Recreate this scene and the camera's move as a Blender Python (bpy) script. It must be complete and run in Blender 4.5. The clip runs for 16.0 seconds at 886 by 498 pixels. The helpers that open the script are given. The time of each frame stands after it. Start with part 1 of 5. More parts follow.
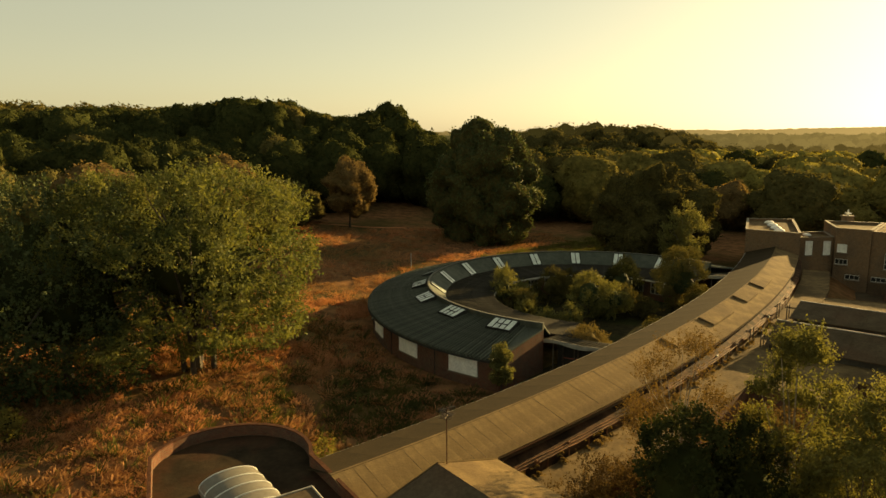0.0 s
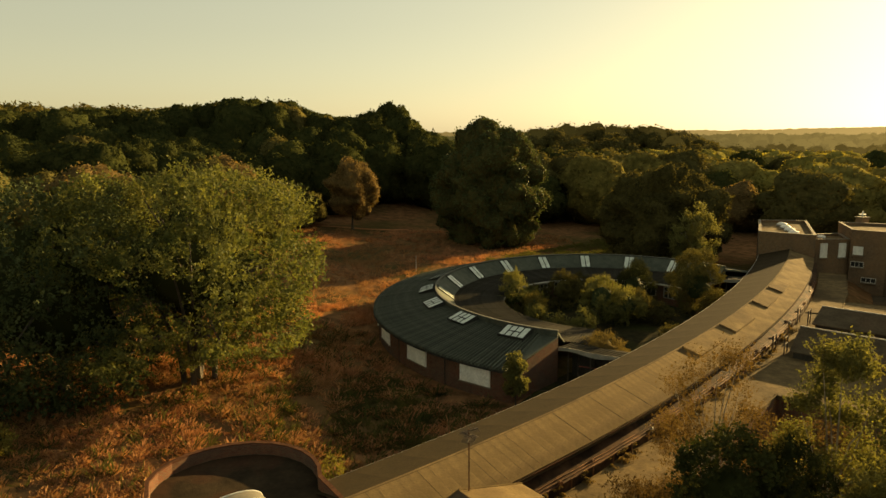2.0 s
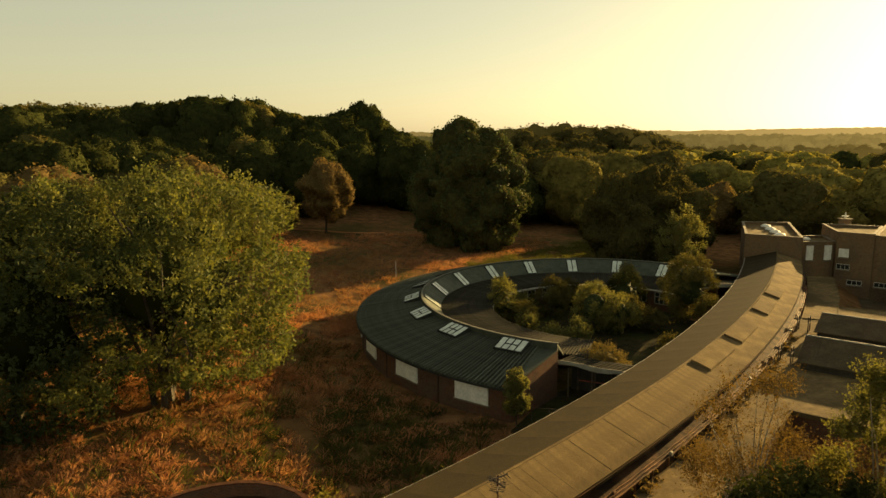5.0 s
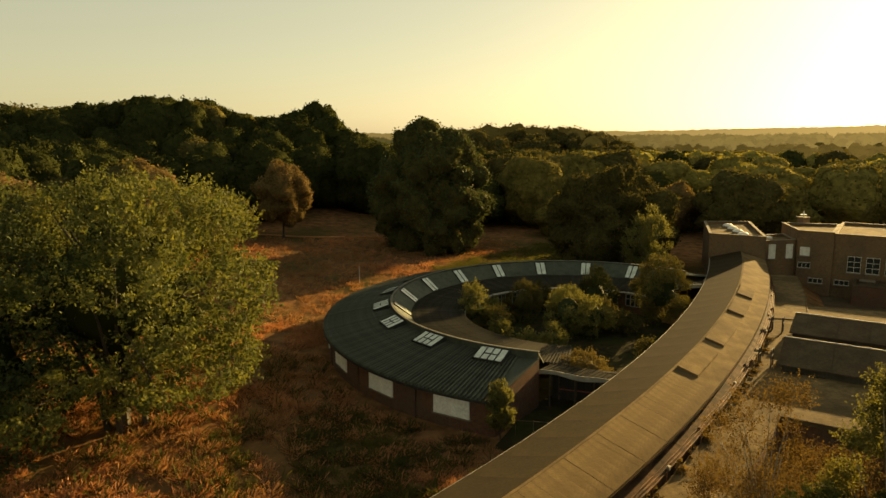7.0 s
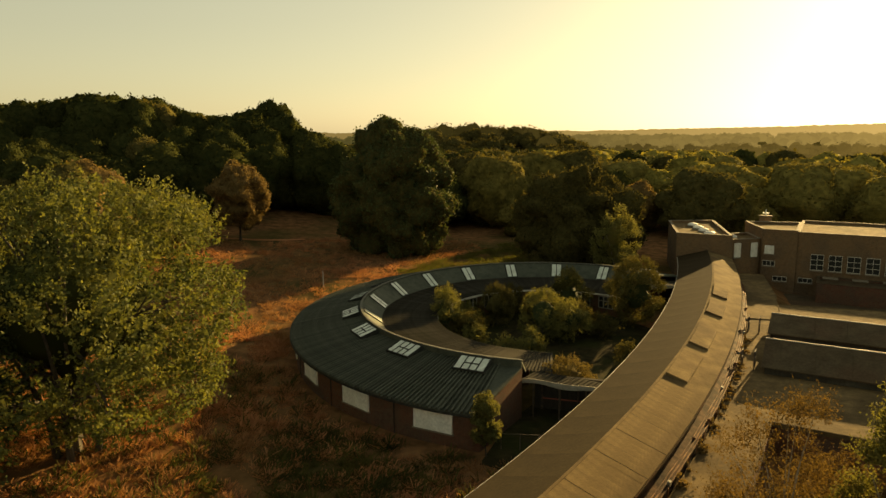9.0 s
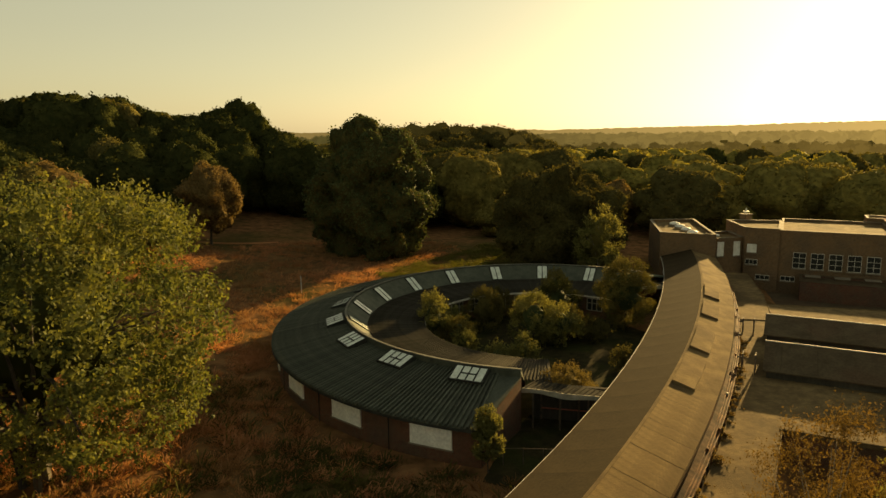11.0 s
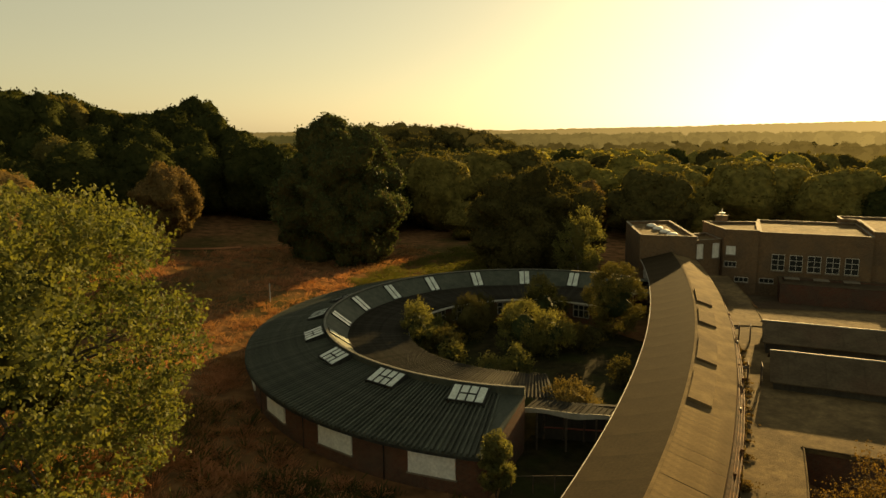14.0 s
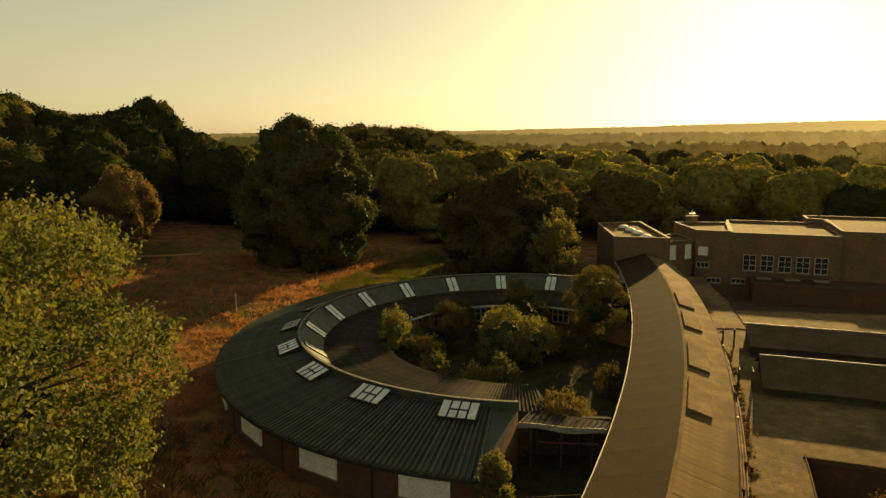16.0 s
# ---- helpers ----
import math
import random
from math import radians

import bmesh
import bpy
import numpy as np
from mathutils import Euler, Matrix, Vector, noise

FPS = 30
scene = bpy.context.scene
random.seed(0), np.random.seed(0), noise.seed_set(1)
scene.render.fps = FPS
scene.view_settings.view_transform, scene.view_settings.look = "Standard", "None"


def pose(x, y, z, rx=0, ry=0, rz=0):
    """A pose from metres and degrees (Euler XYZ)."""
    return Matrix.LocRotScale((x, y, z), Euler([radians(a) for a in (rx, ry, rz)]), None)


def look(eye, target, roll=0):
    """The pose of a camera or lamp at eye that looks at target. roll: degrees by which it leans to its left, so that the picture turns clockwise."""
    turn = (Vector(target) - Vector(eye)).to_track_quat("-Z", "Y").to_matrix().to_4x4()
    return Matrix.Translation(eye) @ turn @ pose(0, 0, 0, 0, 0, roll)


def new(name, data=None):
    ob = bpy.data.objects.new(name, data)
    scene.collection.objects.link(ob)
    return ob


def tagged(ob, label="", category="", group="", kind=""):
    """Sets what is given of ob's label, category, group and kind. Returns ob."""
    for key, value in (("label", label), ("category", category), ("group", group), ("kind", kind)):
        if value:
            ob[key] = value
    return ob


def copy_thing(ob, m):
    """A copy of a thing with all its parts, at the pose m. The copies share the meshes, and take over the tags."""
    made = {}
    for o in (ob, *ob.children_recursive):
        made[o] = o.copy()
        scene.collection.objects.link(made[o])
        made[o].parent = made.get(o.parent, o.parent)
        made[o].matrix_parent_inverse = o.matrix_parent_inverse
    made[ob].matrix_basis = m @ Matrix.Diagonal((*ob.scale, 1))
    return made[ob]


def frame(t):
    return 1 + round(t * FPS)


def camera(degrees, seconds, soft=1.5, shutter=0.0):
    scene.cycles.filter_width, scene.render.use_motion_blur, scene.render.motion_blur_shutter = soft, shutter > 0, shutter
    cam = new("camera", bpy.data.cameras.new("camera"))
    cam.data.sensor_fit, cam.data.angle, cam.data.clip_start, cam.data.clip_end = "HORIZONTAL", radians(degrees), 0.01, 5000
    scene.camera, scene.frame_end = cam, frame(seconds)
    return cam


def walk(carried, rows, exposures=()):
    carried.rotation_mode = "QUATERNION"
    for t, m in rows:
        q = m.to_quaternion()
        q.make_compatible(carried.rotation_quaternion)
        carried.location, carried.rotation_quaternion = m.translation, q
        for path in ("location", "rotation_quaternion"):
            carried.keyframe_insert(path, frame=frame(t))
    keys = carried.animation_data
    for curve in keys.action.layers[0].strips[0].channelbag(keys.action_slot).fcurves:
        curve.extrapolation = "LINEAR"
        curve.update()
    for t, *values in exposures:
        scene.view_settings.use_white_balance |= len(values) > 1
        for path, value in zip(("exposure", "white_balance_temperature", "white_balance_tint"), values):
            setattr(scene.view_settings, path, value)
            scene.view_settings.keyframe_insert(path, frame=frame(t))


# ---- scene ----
cam = camera(66.6, 16.0)
PATH = [
    (0, (5.866, -3.63, 20.465), (6.094, -1.673, 20.126), -0.4),
    (0.5, (5.75, -3.015, 20.427), (5.979, -1.057, 20.088), -0.4),
    (1, (5.627, -2.451, 20.402), (5.854, -0.493, 20.064), -0.5),
    (1.5, (5.473, -1.805, 20.381), (5.701, 0.153, 20.043), -0.5),
    (2, (5.272, -1.214, 20.397), (5.501, 0.744, 20.06), -0.5),
    (2.5, (5.035, -0.577, 20.453), (5.265, 1.381, 20.115), -0.5),
    (3, (4.835, 0.077, 20.475), (5.078, 2.033, 20.138), -0.5),
    (3.5, (4.532, 0.743, 20.462), (4.782, 2.698, 20.125), -0.5),
    (4, (4.298, 1.393, 20.469), (4.566, 3.346, 20.131), -0.4),
    (6.5, (2.859, 4.782, 20.443), (3.29, 6.706, 20.106), -0.5),
    (7, (2.584, 5.523, 20.459), (3.047, 7.439, 20.122), -0.5),
    (7.5, (2.305, 6.267, 20.452), (2.799, 8.176, 20.114), -0.5),
    (8, (2.064, 6.966, 20.453), (2.59, 8.866, 20.116), -0.5),
    (8.5, (1.822, 7.703, 20.438), (2.384, 9.592, 20.1), -0.5),
    (9, (1.614, 8.456, 20.411), (2.207, 10.335, 20.072), -0.5),
    (9.5, (1.359, 9.175, 20.396), (1.984, 11.045, 20.057), -0.5),
    (10, (1.102, 9.893, 20.402), (1.753, 11.753, 20.062), -0.6),
    (12.5, (0.178, 13.561, 20.371), (0.892, 15.397, 20.029), -0.6),
    (13, (0.015, 14.287, 20.375), (0.749, 16.116, 20.033), -0.6),
    (13.5, (-0.16, 15.002, 20.374), (0.608, 16.817, 20.032), -0.6),
    (14, (-0.349, 15.787, 20.38), (0.453, 17.587, 20.037), -0.5),
    (14.5, (-0.501, 16.495, 20.401), (0.331, 18.28, 20.058), -0.6),
    (15, (-0.67, 17.214, 20.446), (0.192, 18.985, 20.102), -0.6),
    (15.5, (-0.809, 17.958, 20.459), (0.078, 19.717, 20.115), -0.6),
    (16, (-0.916, 18.661, 20.467), (-0.005, 20.408, 20.125), -0.6),
]

# constant white balance: the film is graded warm
walk(cam, [(t, look(eye, target, roll)) for t, eye, target, roll in PATH], exposures=[(0, 1.66, 10300, -3), (8, 1.57, 10900, -3), (16, 1.34, 11800, -2)])

# ---------------------------------------------------------------- light
SUN_AZ = radians(36.0)      # from +x towards +y
SUN_EL = radians(11.6)
world = bpy.data.worlds.new("sky")
scene.world = world
world.use_nodes = True
wn = world.node_tree
wn.nodes.clear()
sky = wn.nodes.new("ShaderNodeTexSky")
sky.sky_type = "NISHITA"
sky.sun_disc = False
sky.sun_elevation = SUN_EL
sky.sun_rotation = radians(90) - SUN_AZ
sky.air_density, sky.dust_density, sky.ozone_density = 1.0, 1.05, 1.0
bg = wn.nodes.new("ShaderNodeBackground")
bg.inputs["Strength"].default_value = 0.089
wo = wn.nodes.new("ShaderNodeOutputWorld")
soft_sky = wn.nodes.new("ShaderNodeHueSaturation")       # thin evening haze: paler, less blue
soft_sky.inputs["Saturation"].default_value = 0.7
wn.links.new(sky.outputs[0], soft_sky.inputs["Color"])
even = wn.nodes.new("ShaderNodeGamma")
even.inputs["Gamma"].default_value = 0.58
wn.links.new(soft_sky.outputs[0], even.inputs["Color"])
wn.links.new(even.outputs[0], bg.inputs[0])
wn.links.new(bg.outputs[0], wo.inputs[0])
sun = new("sun", bpy.data.lights.new("sun", "SUN"))
sun.data.energy, sun.data.angle, sun.data.color = 5.0, radians(0.6), (1.0, 0.74, 0.44)
sun.matrix_world = look((0, 0, 0), (-math.cos(SUN_AZ) * math.cos(SUN_EL), -math.sin(SUN_AZ) * math.cos(SUN_EL), -math.sin(SUN_EL)))

# ---------------------------------------------------------------- materials


def material(name, low, high, scale=1.0, rough=0.8, metal=0.0, bump=0.3, fine=12.0, stain=None, stain_scale=0.15, stain_amount=0.35, per_object=0.0, stretch=(1, 1, 1), leaf=0.0, per_island=0.0, spec=0.5, depth=0.05):
    """Two-scale surface: colour between low and high by noise, broad stains, fine bump; leaf: share of light let through."""
    m = bpy.data.materials.new(name)
    m.use_nodes = True
    nt = m.node_tree
    nt.nodes.clear()
    n = nt.nodes.new
    ln = nt.links.new
    out = n("ShaderNodeOutputMaterial")
    bsdf = n("ShaderNodeBsdfPrincipled")
    tc = n("ShaderNodeTexCoord")
    mp = n("ShaderNodeMapping")
    mp.inputs["Scale"].default_value = stretch
    ln(tc.outputs["Object"], mp.inputs[0])
    a = n("ShaderNodeTexNoise")
    a.inputs["Scale"].default_value, a.inputs["Detail"].default_value = scale, 6
    ln(mp.outputs[0], a.inputs["Vector"])
    ramp = n("ShaderNodeValToRGB")
    ramp.color_ramp.elements[0].position, ramp.color_ramp.elements[1].position = 0.32, 0.68
    ramp.color_ramp.elements[0].color, ramp.color_ramp.elements[1].color = (*low, 1), (*high, 1)
    ln(a.outputs["Fac"], ramp.inputs[0])
    col = ramp.outputs[0]
    if stain:
        b = n("ShaderNodeTexNoise")
        b.inputs["Scale"].default_value, b.inputs["Detail"].default_value = stain_scale, 4
        ln(tc.outputs["Object"], b.inputs["Vector"])
        r2 = n("ShaderNodeMapRange")
        r2.inputs["From Min"].default_value, r2.inputs["From Max"].default_value = 0.45, 0.62
        r2.inputs["To Max"].default_value = stain_amount
        ln(b.outputs["Fac"], r2.inputs["Value"])
        mx = n("ShaderNodeMixRGB")
        mx.inputs[2].default_value = (*stain, 1)
        ln(r2.outputs[0], mx.inputs[0])
        ln(col, mx.inputs[1])
        col = mx.outputs[0]
    for amount, kind in ((per_object, "o"), (per_island, "i")):
        if amount:
            src = n("ShaderNodeObjectInfo").outputs["Random"] if kind == "o" else n("ShaderNodeNewGeometry").outputs["Random Per Island"]
            r3 = n("ShaderNodeMapRange")
            r3.inputs["To Min"].default_value, r3.inputs["To Max"].default_value = 1 - amount, 1 + amount
            ln(src, r3.inputs["Value"])
            hsv = n("ShaderNodeHueSaturation")
            ln(r3.outputs[0], hsv.inputs["Value"])
            ln(col, hsv.inputs["Color"])
            col = hsv.outputs[0]
    if bump:
        g = n("ShaderNodeTexNoise")
        g.inputs["Scale"].default_value, g.inputs["Detail"].default_value = fine * 0.45, 4
        ln(mp.outputs[0], g.inputs["Vector"])
        r4 = n("ShaderNodeMapRange")
        r4.inputs["From Min"].default_value, r4.inputs["From Max"].default_value = 0.3, 0.7
        r4.inputs["To Min"].default_value, r4.inputs["To Max"].default_value = 0.86, 1.14
        ln(g.outputs["Fac"], r4.inputs["Value"])
        h4 = n("ShaderNodeHueSaturation")
        ln(r4.outputs[0], h4.inputs["Value"])
        ln(col, h4.inputs["Color"])
        col = h4.outputs[0]
    ln(col, bsdf.inputs["Base Color"])
    bsdf.inputs["Roughness"].default_value, bsdf.inputs["Metallic"].default_value = rough, metal
    bsdf.inputs["Specular IOR Level"].default_value = spec
    if bump:
        f = n("ShaderNodeTexNoise")
        f.inputs["Scale"].default_value, f.inputs["Detail"].default_value = fine, 5
        ln(mp.outputs[0], f.inputs["Vector"])
        bp = n("ShaderNodeBump")
        bp.inputs["Strength"].default_value, bp.inputs["Distance"].default_value = bump, depth
        ln(f.outputs["Fac"], bp.inputs["Height"])
        ln(bp.outputs[0], bsdf.inputs["Normal"])
    if leaf:
        tr = n("ShaderNodeBsdfTranslucent")
        warm = n("ShaderNodeMixRGB")          # light that comes through a leaf is yellower
        warm.blend_type = "MULTIPLY"
        warm.inputs[0].default_value = 1.0
        warm.inputs[2].default_value = (1.12, 1.05, 0.72, 1)
        ln(col, warm.inputs[1])
        ln(warm.outputs[0], tr.inputs["Color"])
        ms = n("ShaderNodeMixShader")
        ms.inputs[0].default_value = leaf
        ln(bsdf.outputs[0], ms.inputs[1])
        ln(tr.outputs[0], ms.inputs[2])
        ln(ms.outputs[0], out.inputs[0])
    else:
        ln(bsdf.outputs[0], out.inputs[0])
    return m


def brick_material(name, c1, c2, mortar, scale=1.0):
    m = material(name, c1, c2, 3.0, 0.9, stain=(0.05, 0.045, 0.04), stain_scale=0.4, stain_amount=0.5, spec=0.12)
    nt = m.node_tree
    tc = next(x for x in nt.nodes if x.type == "TEX_COORD")
    bsdf = next(x for x in nt.nodes if x.type == "BSDF_PRINCIPLED")
    old = bsdf.inputs["Base Color"].links[0].from_socket
    br = nt.nodes.new("ShaderNodeTexBrick")
    br.inputs["Scale"].default_value = 1.0
    br.inputs["Brick Width"].default_value, br.inputs["Row Height"].default_value = 0.225, 0.075
    br.inputs["Mortar Size"].default_value = 0.012
    br.inputs["Mortar"].default_value = (*mortar, 1)
    nt.links.new(tc.outputs["UV"], br.inputs["Vector"])
    nt.links.new(old, br.inputs["Color1"])
    hs = nt.nodes.new("ShaderNodeHueSaturation")
    hs.inputs["Value"].default_value = 0.72
    nt.links.new(old, hs.inputs["Color"])
    nt.links.new(hs.outputs[0], br.inputs["Color2"])
    nt.links.new(br.outputs["Color"], bsdf.inputs["Base Color"])
    return m


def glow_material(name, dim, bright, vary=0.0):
    """Plain distance with its evening haze put in as emission, brighter towards the low sun."""
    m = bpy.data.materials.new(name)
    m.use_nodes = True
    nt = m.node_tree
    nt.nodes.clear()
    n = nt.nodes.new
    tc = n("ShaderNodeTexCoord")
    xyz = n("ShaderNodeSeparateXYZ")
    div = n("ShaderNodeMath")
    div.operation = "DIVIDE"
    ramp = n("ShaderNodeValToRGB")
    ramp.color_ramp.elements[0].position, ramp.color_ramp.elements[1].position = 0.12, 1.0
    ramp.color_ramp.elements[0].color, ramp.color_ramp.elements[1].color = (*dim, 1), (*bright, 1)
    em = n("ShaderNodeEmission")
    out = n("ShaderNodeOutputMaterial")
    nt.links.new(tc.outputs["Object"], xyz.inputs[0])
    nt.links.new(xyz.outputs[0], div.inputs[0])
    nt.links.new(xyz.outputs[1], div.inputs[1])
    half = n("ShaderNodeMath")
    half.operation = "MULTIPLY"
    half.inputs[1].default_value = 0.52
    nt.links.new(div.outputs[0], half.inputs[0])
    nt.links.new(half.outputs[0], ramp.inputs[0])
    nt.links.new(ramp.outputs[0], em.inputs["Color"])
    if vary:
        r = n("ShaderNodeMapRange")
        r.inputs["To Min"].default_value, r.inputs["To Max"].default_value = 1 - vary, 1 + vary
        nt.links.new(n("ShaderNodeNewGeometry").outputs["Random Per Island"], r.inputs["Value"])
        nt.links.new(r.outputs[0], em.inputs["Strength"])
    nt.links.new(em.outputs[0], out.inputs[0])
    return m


M = {
    "field": material("dry_field", (0.10, 0.053, 0.026), (0.23, 0.118, 0.056), 0.7, 1.0, bump=0.9, fine=4, stain=(0.05, 0.052, 0.02), stain_scale=0.06, stain_amount=0.75, spec=0.0),
    "straw": material("dry_grass", (0.30, 0.134, 0.07), (0.50, 0.235, 0.125), 0.3, 0.95, bump=0, stain=(0.16, 0.108, 0.048), stain_scale=0.075, stain_amount=0.65, per_island=0.2, leaf=0.3, spec=0.03),
    "metal_roof": material("grey_metal_roof", (0.042, 0.05, 0.039), (0.075, 0.083, 0.064), 1.2, 0.7, 0.1, bump=0.15, stain=(0.07, 0.08, 0.06), stain_scale=0.35, per_object=0.22, spec=0.12),
    "lower_roof": material("weathered_metal_roof", (0.028, 0.027, 0.022), (0.054, 0.05, 0.04), 1.0, 0.9, 0.0, bump=0.2, stain=(0.03, 0.026, 0.018), stain_scale=0.4, per_object=0.2, spec=0.03),
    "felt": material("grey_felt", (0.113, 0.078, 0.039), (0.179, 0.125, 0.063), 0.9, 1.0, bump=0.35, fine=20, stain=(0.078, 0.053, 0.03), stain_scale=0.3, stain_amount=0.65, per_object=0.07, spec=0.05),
    "shaded_smooth_felt": material("smooth_brown_felt", (0.038, 0.028, 0.016), (0.058, 0.043, 0.024), 0.4, 1.0, bump=0.2, fine=16, stain=(0.033, 0.025, 0.015), stain_scale=0.25, stain_amount=0.7, per_object=0.02, spec=0.03),
    "earth": material("dark_earth", (0.02, 0.018, 0.01), (0.045, 0.038, 0.018), 0.9, 0.95, bump=0.8, fine=5, stain=(0.03, 0.036, 0.012), stain_scale=0.3, stain_amount=0.7, spec=0.02),
    "deck": material("wet_deck", (0.024, 0.018, 0.012), (0.046, 0.033, 0.02), 0.6, 1.0, bump=0.3, fine=10, stain=(0.07, 0.03, 0.018), stain_scale=0.35, stain_amount=0.6, spec=0.02),
    "duct": material("rusty_duct", (0.04, 0.024, 0.015), (0.10, 0.055, 0.032), 1.5, 0.9, bump=0.5, fine=6, stain=(0.02, 0.015, 0.011), stain_scale=0.8, stain_amount=0.8, spec=0.05),
    "brick_edge": material("brick_edge", (0.055, 0.026, 0.016), (0.10, 0.046, 0.028), 5.0, 0.9, bump=0.4, fine=9, spec=0.03),
    "flat_felt": material("flat_roof_felt", (0.108, 0.075, 0.039), (0.185, 0.13, 0.066), 1.3, 0.95, bump=0.5, fine=9, stain=(0.067, 0.048, 0.027), stain_scale=0.2, stain_amount=0.7, spec=0.04),
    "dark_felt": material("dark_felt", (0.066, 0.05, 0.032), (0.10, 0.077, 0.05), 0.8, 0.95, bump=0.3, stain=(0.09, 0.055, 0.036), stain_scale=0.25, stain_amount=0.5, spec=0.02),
    "coping": material("pale_coping", (0.22, 0.205, 0.165), (0.32, 0.30, 0.25), 2.0, 0.7, 0.1, bump=0.1, stain=(0.2, 0.19, 0.16), stain_scale=0.7),
    "ring_cope": material("grey_coping", (0.095, 0.095, 0.078), (0.15, 0.148, 0.122), 2.0, 0.8, bump=0.1, stain=(0.08, 0.08, 0.066), stain_scale=0.7, spec=0.15),
    "brick": brick_material("red_brick", (0.105, 0.036, 0.02), (0.165, 0.06, 0.035), (0.11, 0.085, 0.06)),
    "brown_brick": brick_material("brown_brick", (0.15, 0.086, 0.043), (0.215, 0.125, 0.066), (0.17, 0.125, 0.08)),
    "board": material("white_board", (0.62, 0.63, 0.58), (0.74, 0.74, 0.68), 1.5, 0.6, bump=0.08, stain=(0.45, 0.44, 0.38), stain_scale=0.6),
    "pane": material("milky_pane", (0.50, 0.57, 0.50), (0.64, 0.70, 0.62), 2.0, 0.25, bump=0.05, stain=(0.36, 0.38, 0.33), stain_scale=1.2),
    "frame": material("dark_frame", (0.02, 0.022, 0.02), (0.04, 0.042, 0.036), 3.0, 0.75, bump=0.1, spec=0.15),
    "pale_frame": material("pale_frame", (0.45, 0.44, 0.39), (0.58, 0.56, 0.5), 3.0, 0.6, bump=0.1),
    "dim_frame": material("grey_frame", (0.22, 0.21, 0.185), (0.31, 0.295, 0.255), 3.0, 0.7, bump=0.1),
    "leaf_pale": material("pale_leaf", (0.10, 0.104, 0.04), (0.19, 0.178, 0.066), 0.5, 0.85, bump=0, per_island=0.2, leaf=0.45, spec=0.05),
    "tussock": material("tussock_blades", (0.045, 0.05, 0.017), (0.10, 0.09, 0.028), 0.3, 0.95, bump=0, per_island=0.25, leaf=0.3, spec=0.03),
    "lawn": material("lawn_blades", (0.075, 0.08, 0.022), (0.135, 0.13, 0.036), 0.4, 0.9, bump=0, per_island=0.25, leaf=0.3, spec=0.05),
    "glass": material("dark_glass", (0.02, 0.022, 0.022), (0.035, 0.035, 0.03), 1.0, 0.08, bump=0.03),
    "pipe": material("lagged_pipe", (0.08, 0.036, 0.018), (0.21, 0.10, 0.05), 1.2, 0.8, 0.0, bump=0.3, stain=(0.04, 0.024, 0.016), stain_scale=0.9, stain_amount=0.8, spec=0.08),
    "steel": material("rusty_steel", (0.07, 0.06, 0.05), (0.14, 0.10, 0.07), 4.0, 0.8, 0.2, bump=0.2, spec=0.2),
    "dark_clad": material("dark_cladding", (0.045, 0.04, 0.032), (0.078, 0.07, 0.055), 0.9, 0.85, bump=0.2, spec=0.03, stretch=(1, 1, 0.3), stain=(0.04, 0.036, 0.03), stain_scale=0.5),
    "concrete": material("concrete", (0.16, 0.135, 0.10), (0.23, 0.195, 0.15), 1.5, 0.9, bump=0.3, stain=(0.15, 0.13, 0.10), stain_scale=0.5, spec=0.1),
    "bark": material("bark", (0.03, 0.024, 0.018), (0.07, 0.056, 0.04), 3.0, 0.95, bump=0.8, fine=8, stretch=(1, 1, 0.25)),
    "birch_bark": material("birch_bark", (0.12, 0.10, 0.075), (0.28, 0.25, 0.20), 2.0, 0.9, bump=0.5, fine=8),
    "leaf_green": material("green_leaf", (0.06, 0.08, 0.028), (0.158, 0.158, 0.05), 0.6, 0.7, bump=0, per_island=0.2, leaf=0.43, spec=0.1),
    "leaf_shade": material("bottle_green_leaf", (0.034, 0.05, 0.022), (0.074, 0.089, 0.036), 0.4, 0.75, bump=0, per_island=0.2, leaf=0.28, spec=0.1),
    "leaf_amber": material("amber_leaf", (0.085, 0.056, 0.022), (0.15, 0.094, 0.035), 0.5, 0.85, bump=0, per_island=0.25, leaf=0.4, spec=0.05),
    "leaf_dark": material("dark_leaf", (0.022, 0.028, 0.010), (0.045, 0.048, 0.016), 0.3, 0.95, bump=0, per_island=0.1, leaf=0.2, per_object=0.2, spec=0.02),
    "leaf_olive": material("olive_leaf", (0.085, 0.076, 0.026), (0.165, 0.138, 0.045), 0.3, 0.9, bump=0, per_island=0.1, leaf=0.22, per_object=0.25, spec=0.03),
    "leaf_umber": material("umber_leaf", (0.055, 0.051, 0.02), (0.11, 0.094, 0.034), 0.3, 0.95, bump=0, per_island=0.1, leaf=0.3, per_object=0.2, spec=0.02),
    "crown_umber": material("umber_crown", (0.038, 0.036, 0.014), (0.082, 0.07, 0.026), 0.8, 1.0, bump=0.8, fine=3.5, per_object=0.2, spec=0.0, depth=0.3),
    "leaf_brown": material("brown_leaf", (0.11, 0.076, 0.033), (0.185, 0.125, 0.054), 0.4, 0.9, bump=0, per_island=0.12, leaf=0.35, spec=0.1),
    "leaf_yellow": material("yellow_leaf", (0.10, 0.096, 0.03), (0.20, 0.17, 0.05), 0.5, 0.85, bump=0, per_island=0.2, leaf=0.45, spec=0.05),
    "leaf_straw": material("straw_leaf", (0.115, 0.088, 0.034), (0.2, 0.15, 0.06), 0.5, 0.9, bump=0, per_island=0.25, leaf=0.35, spec=0.05),
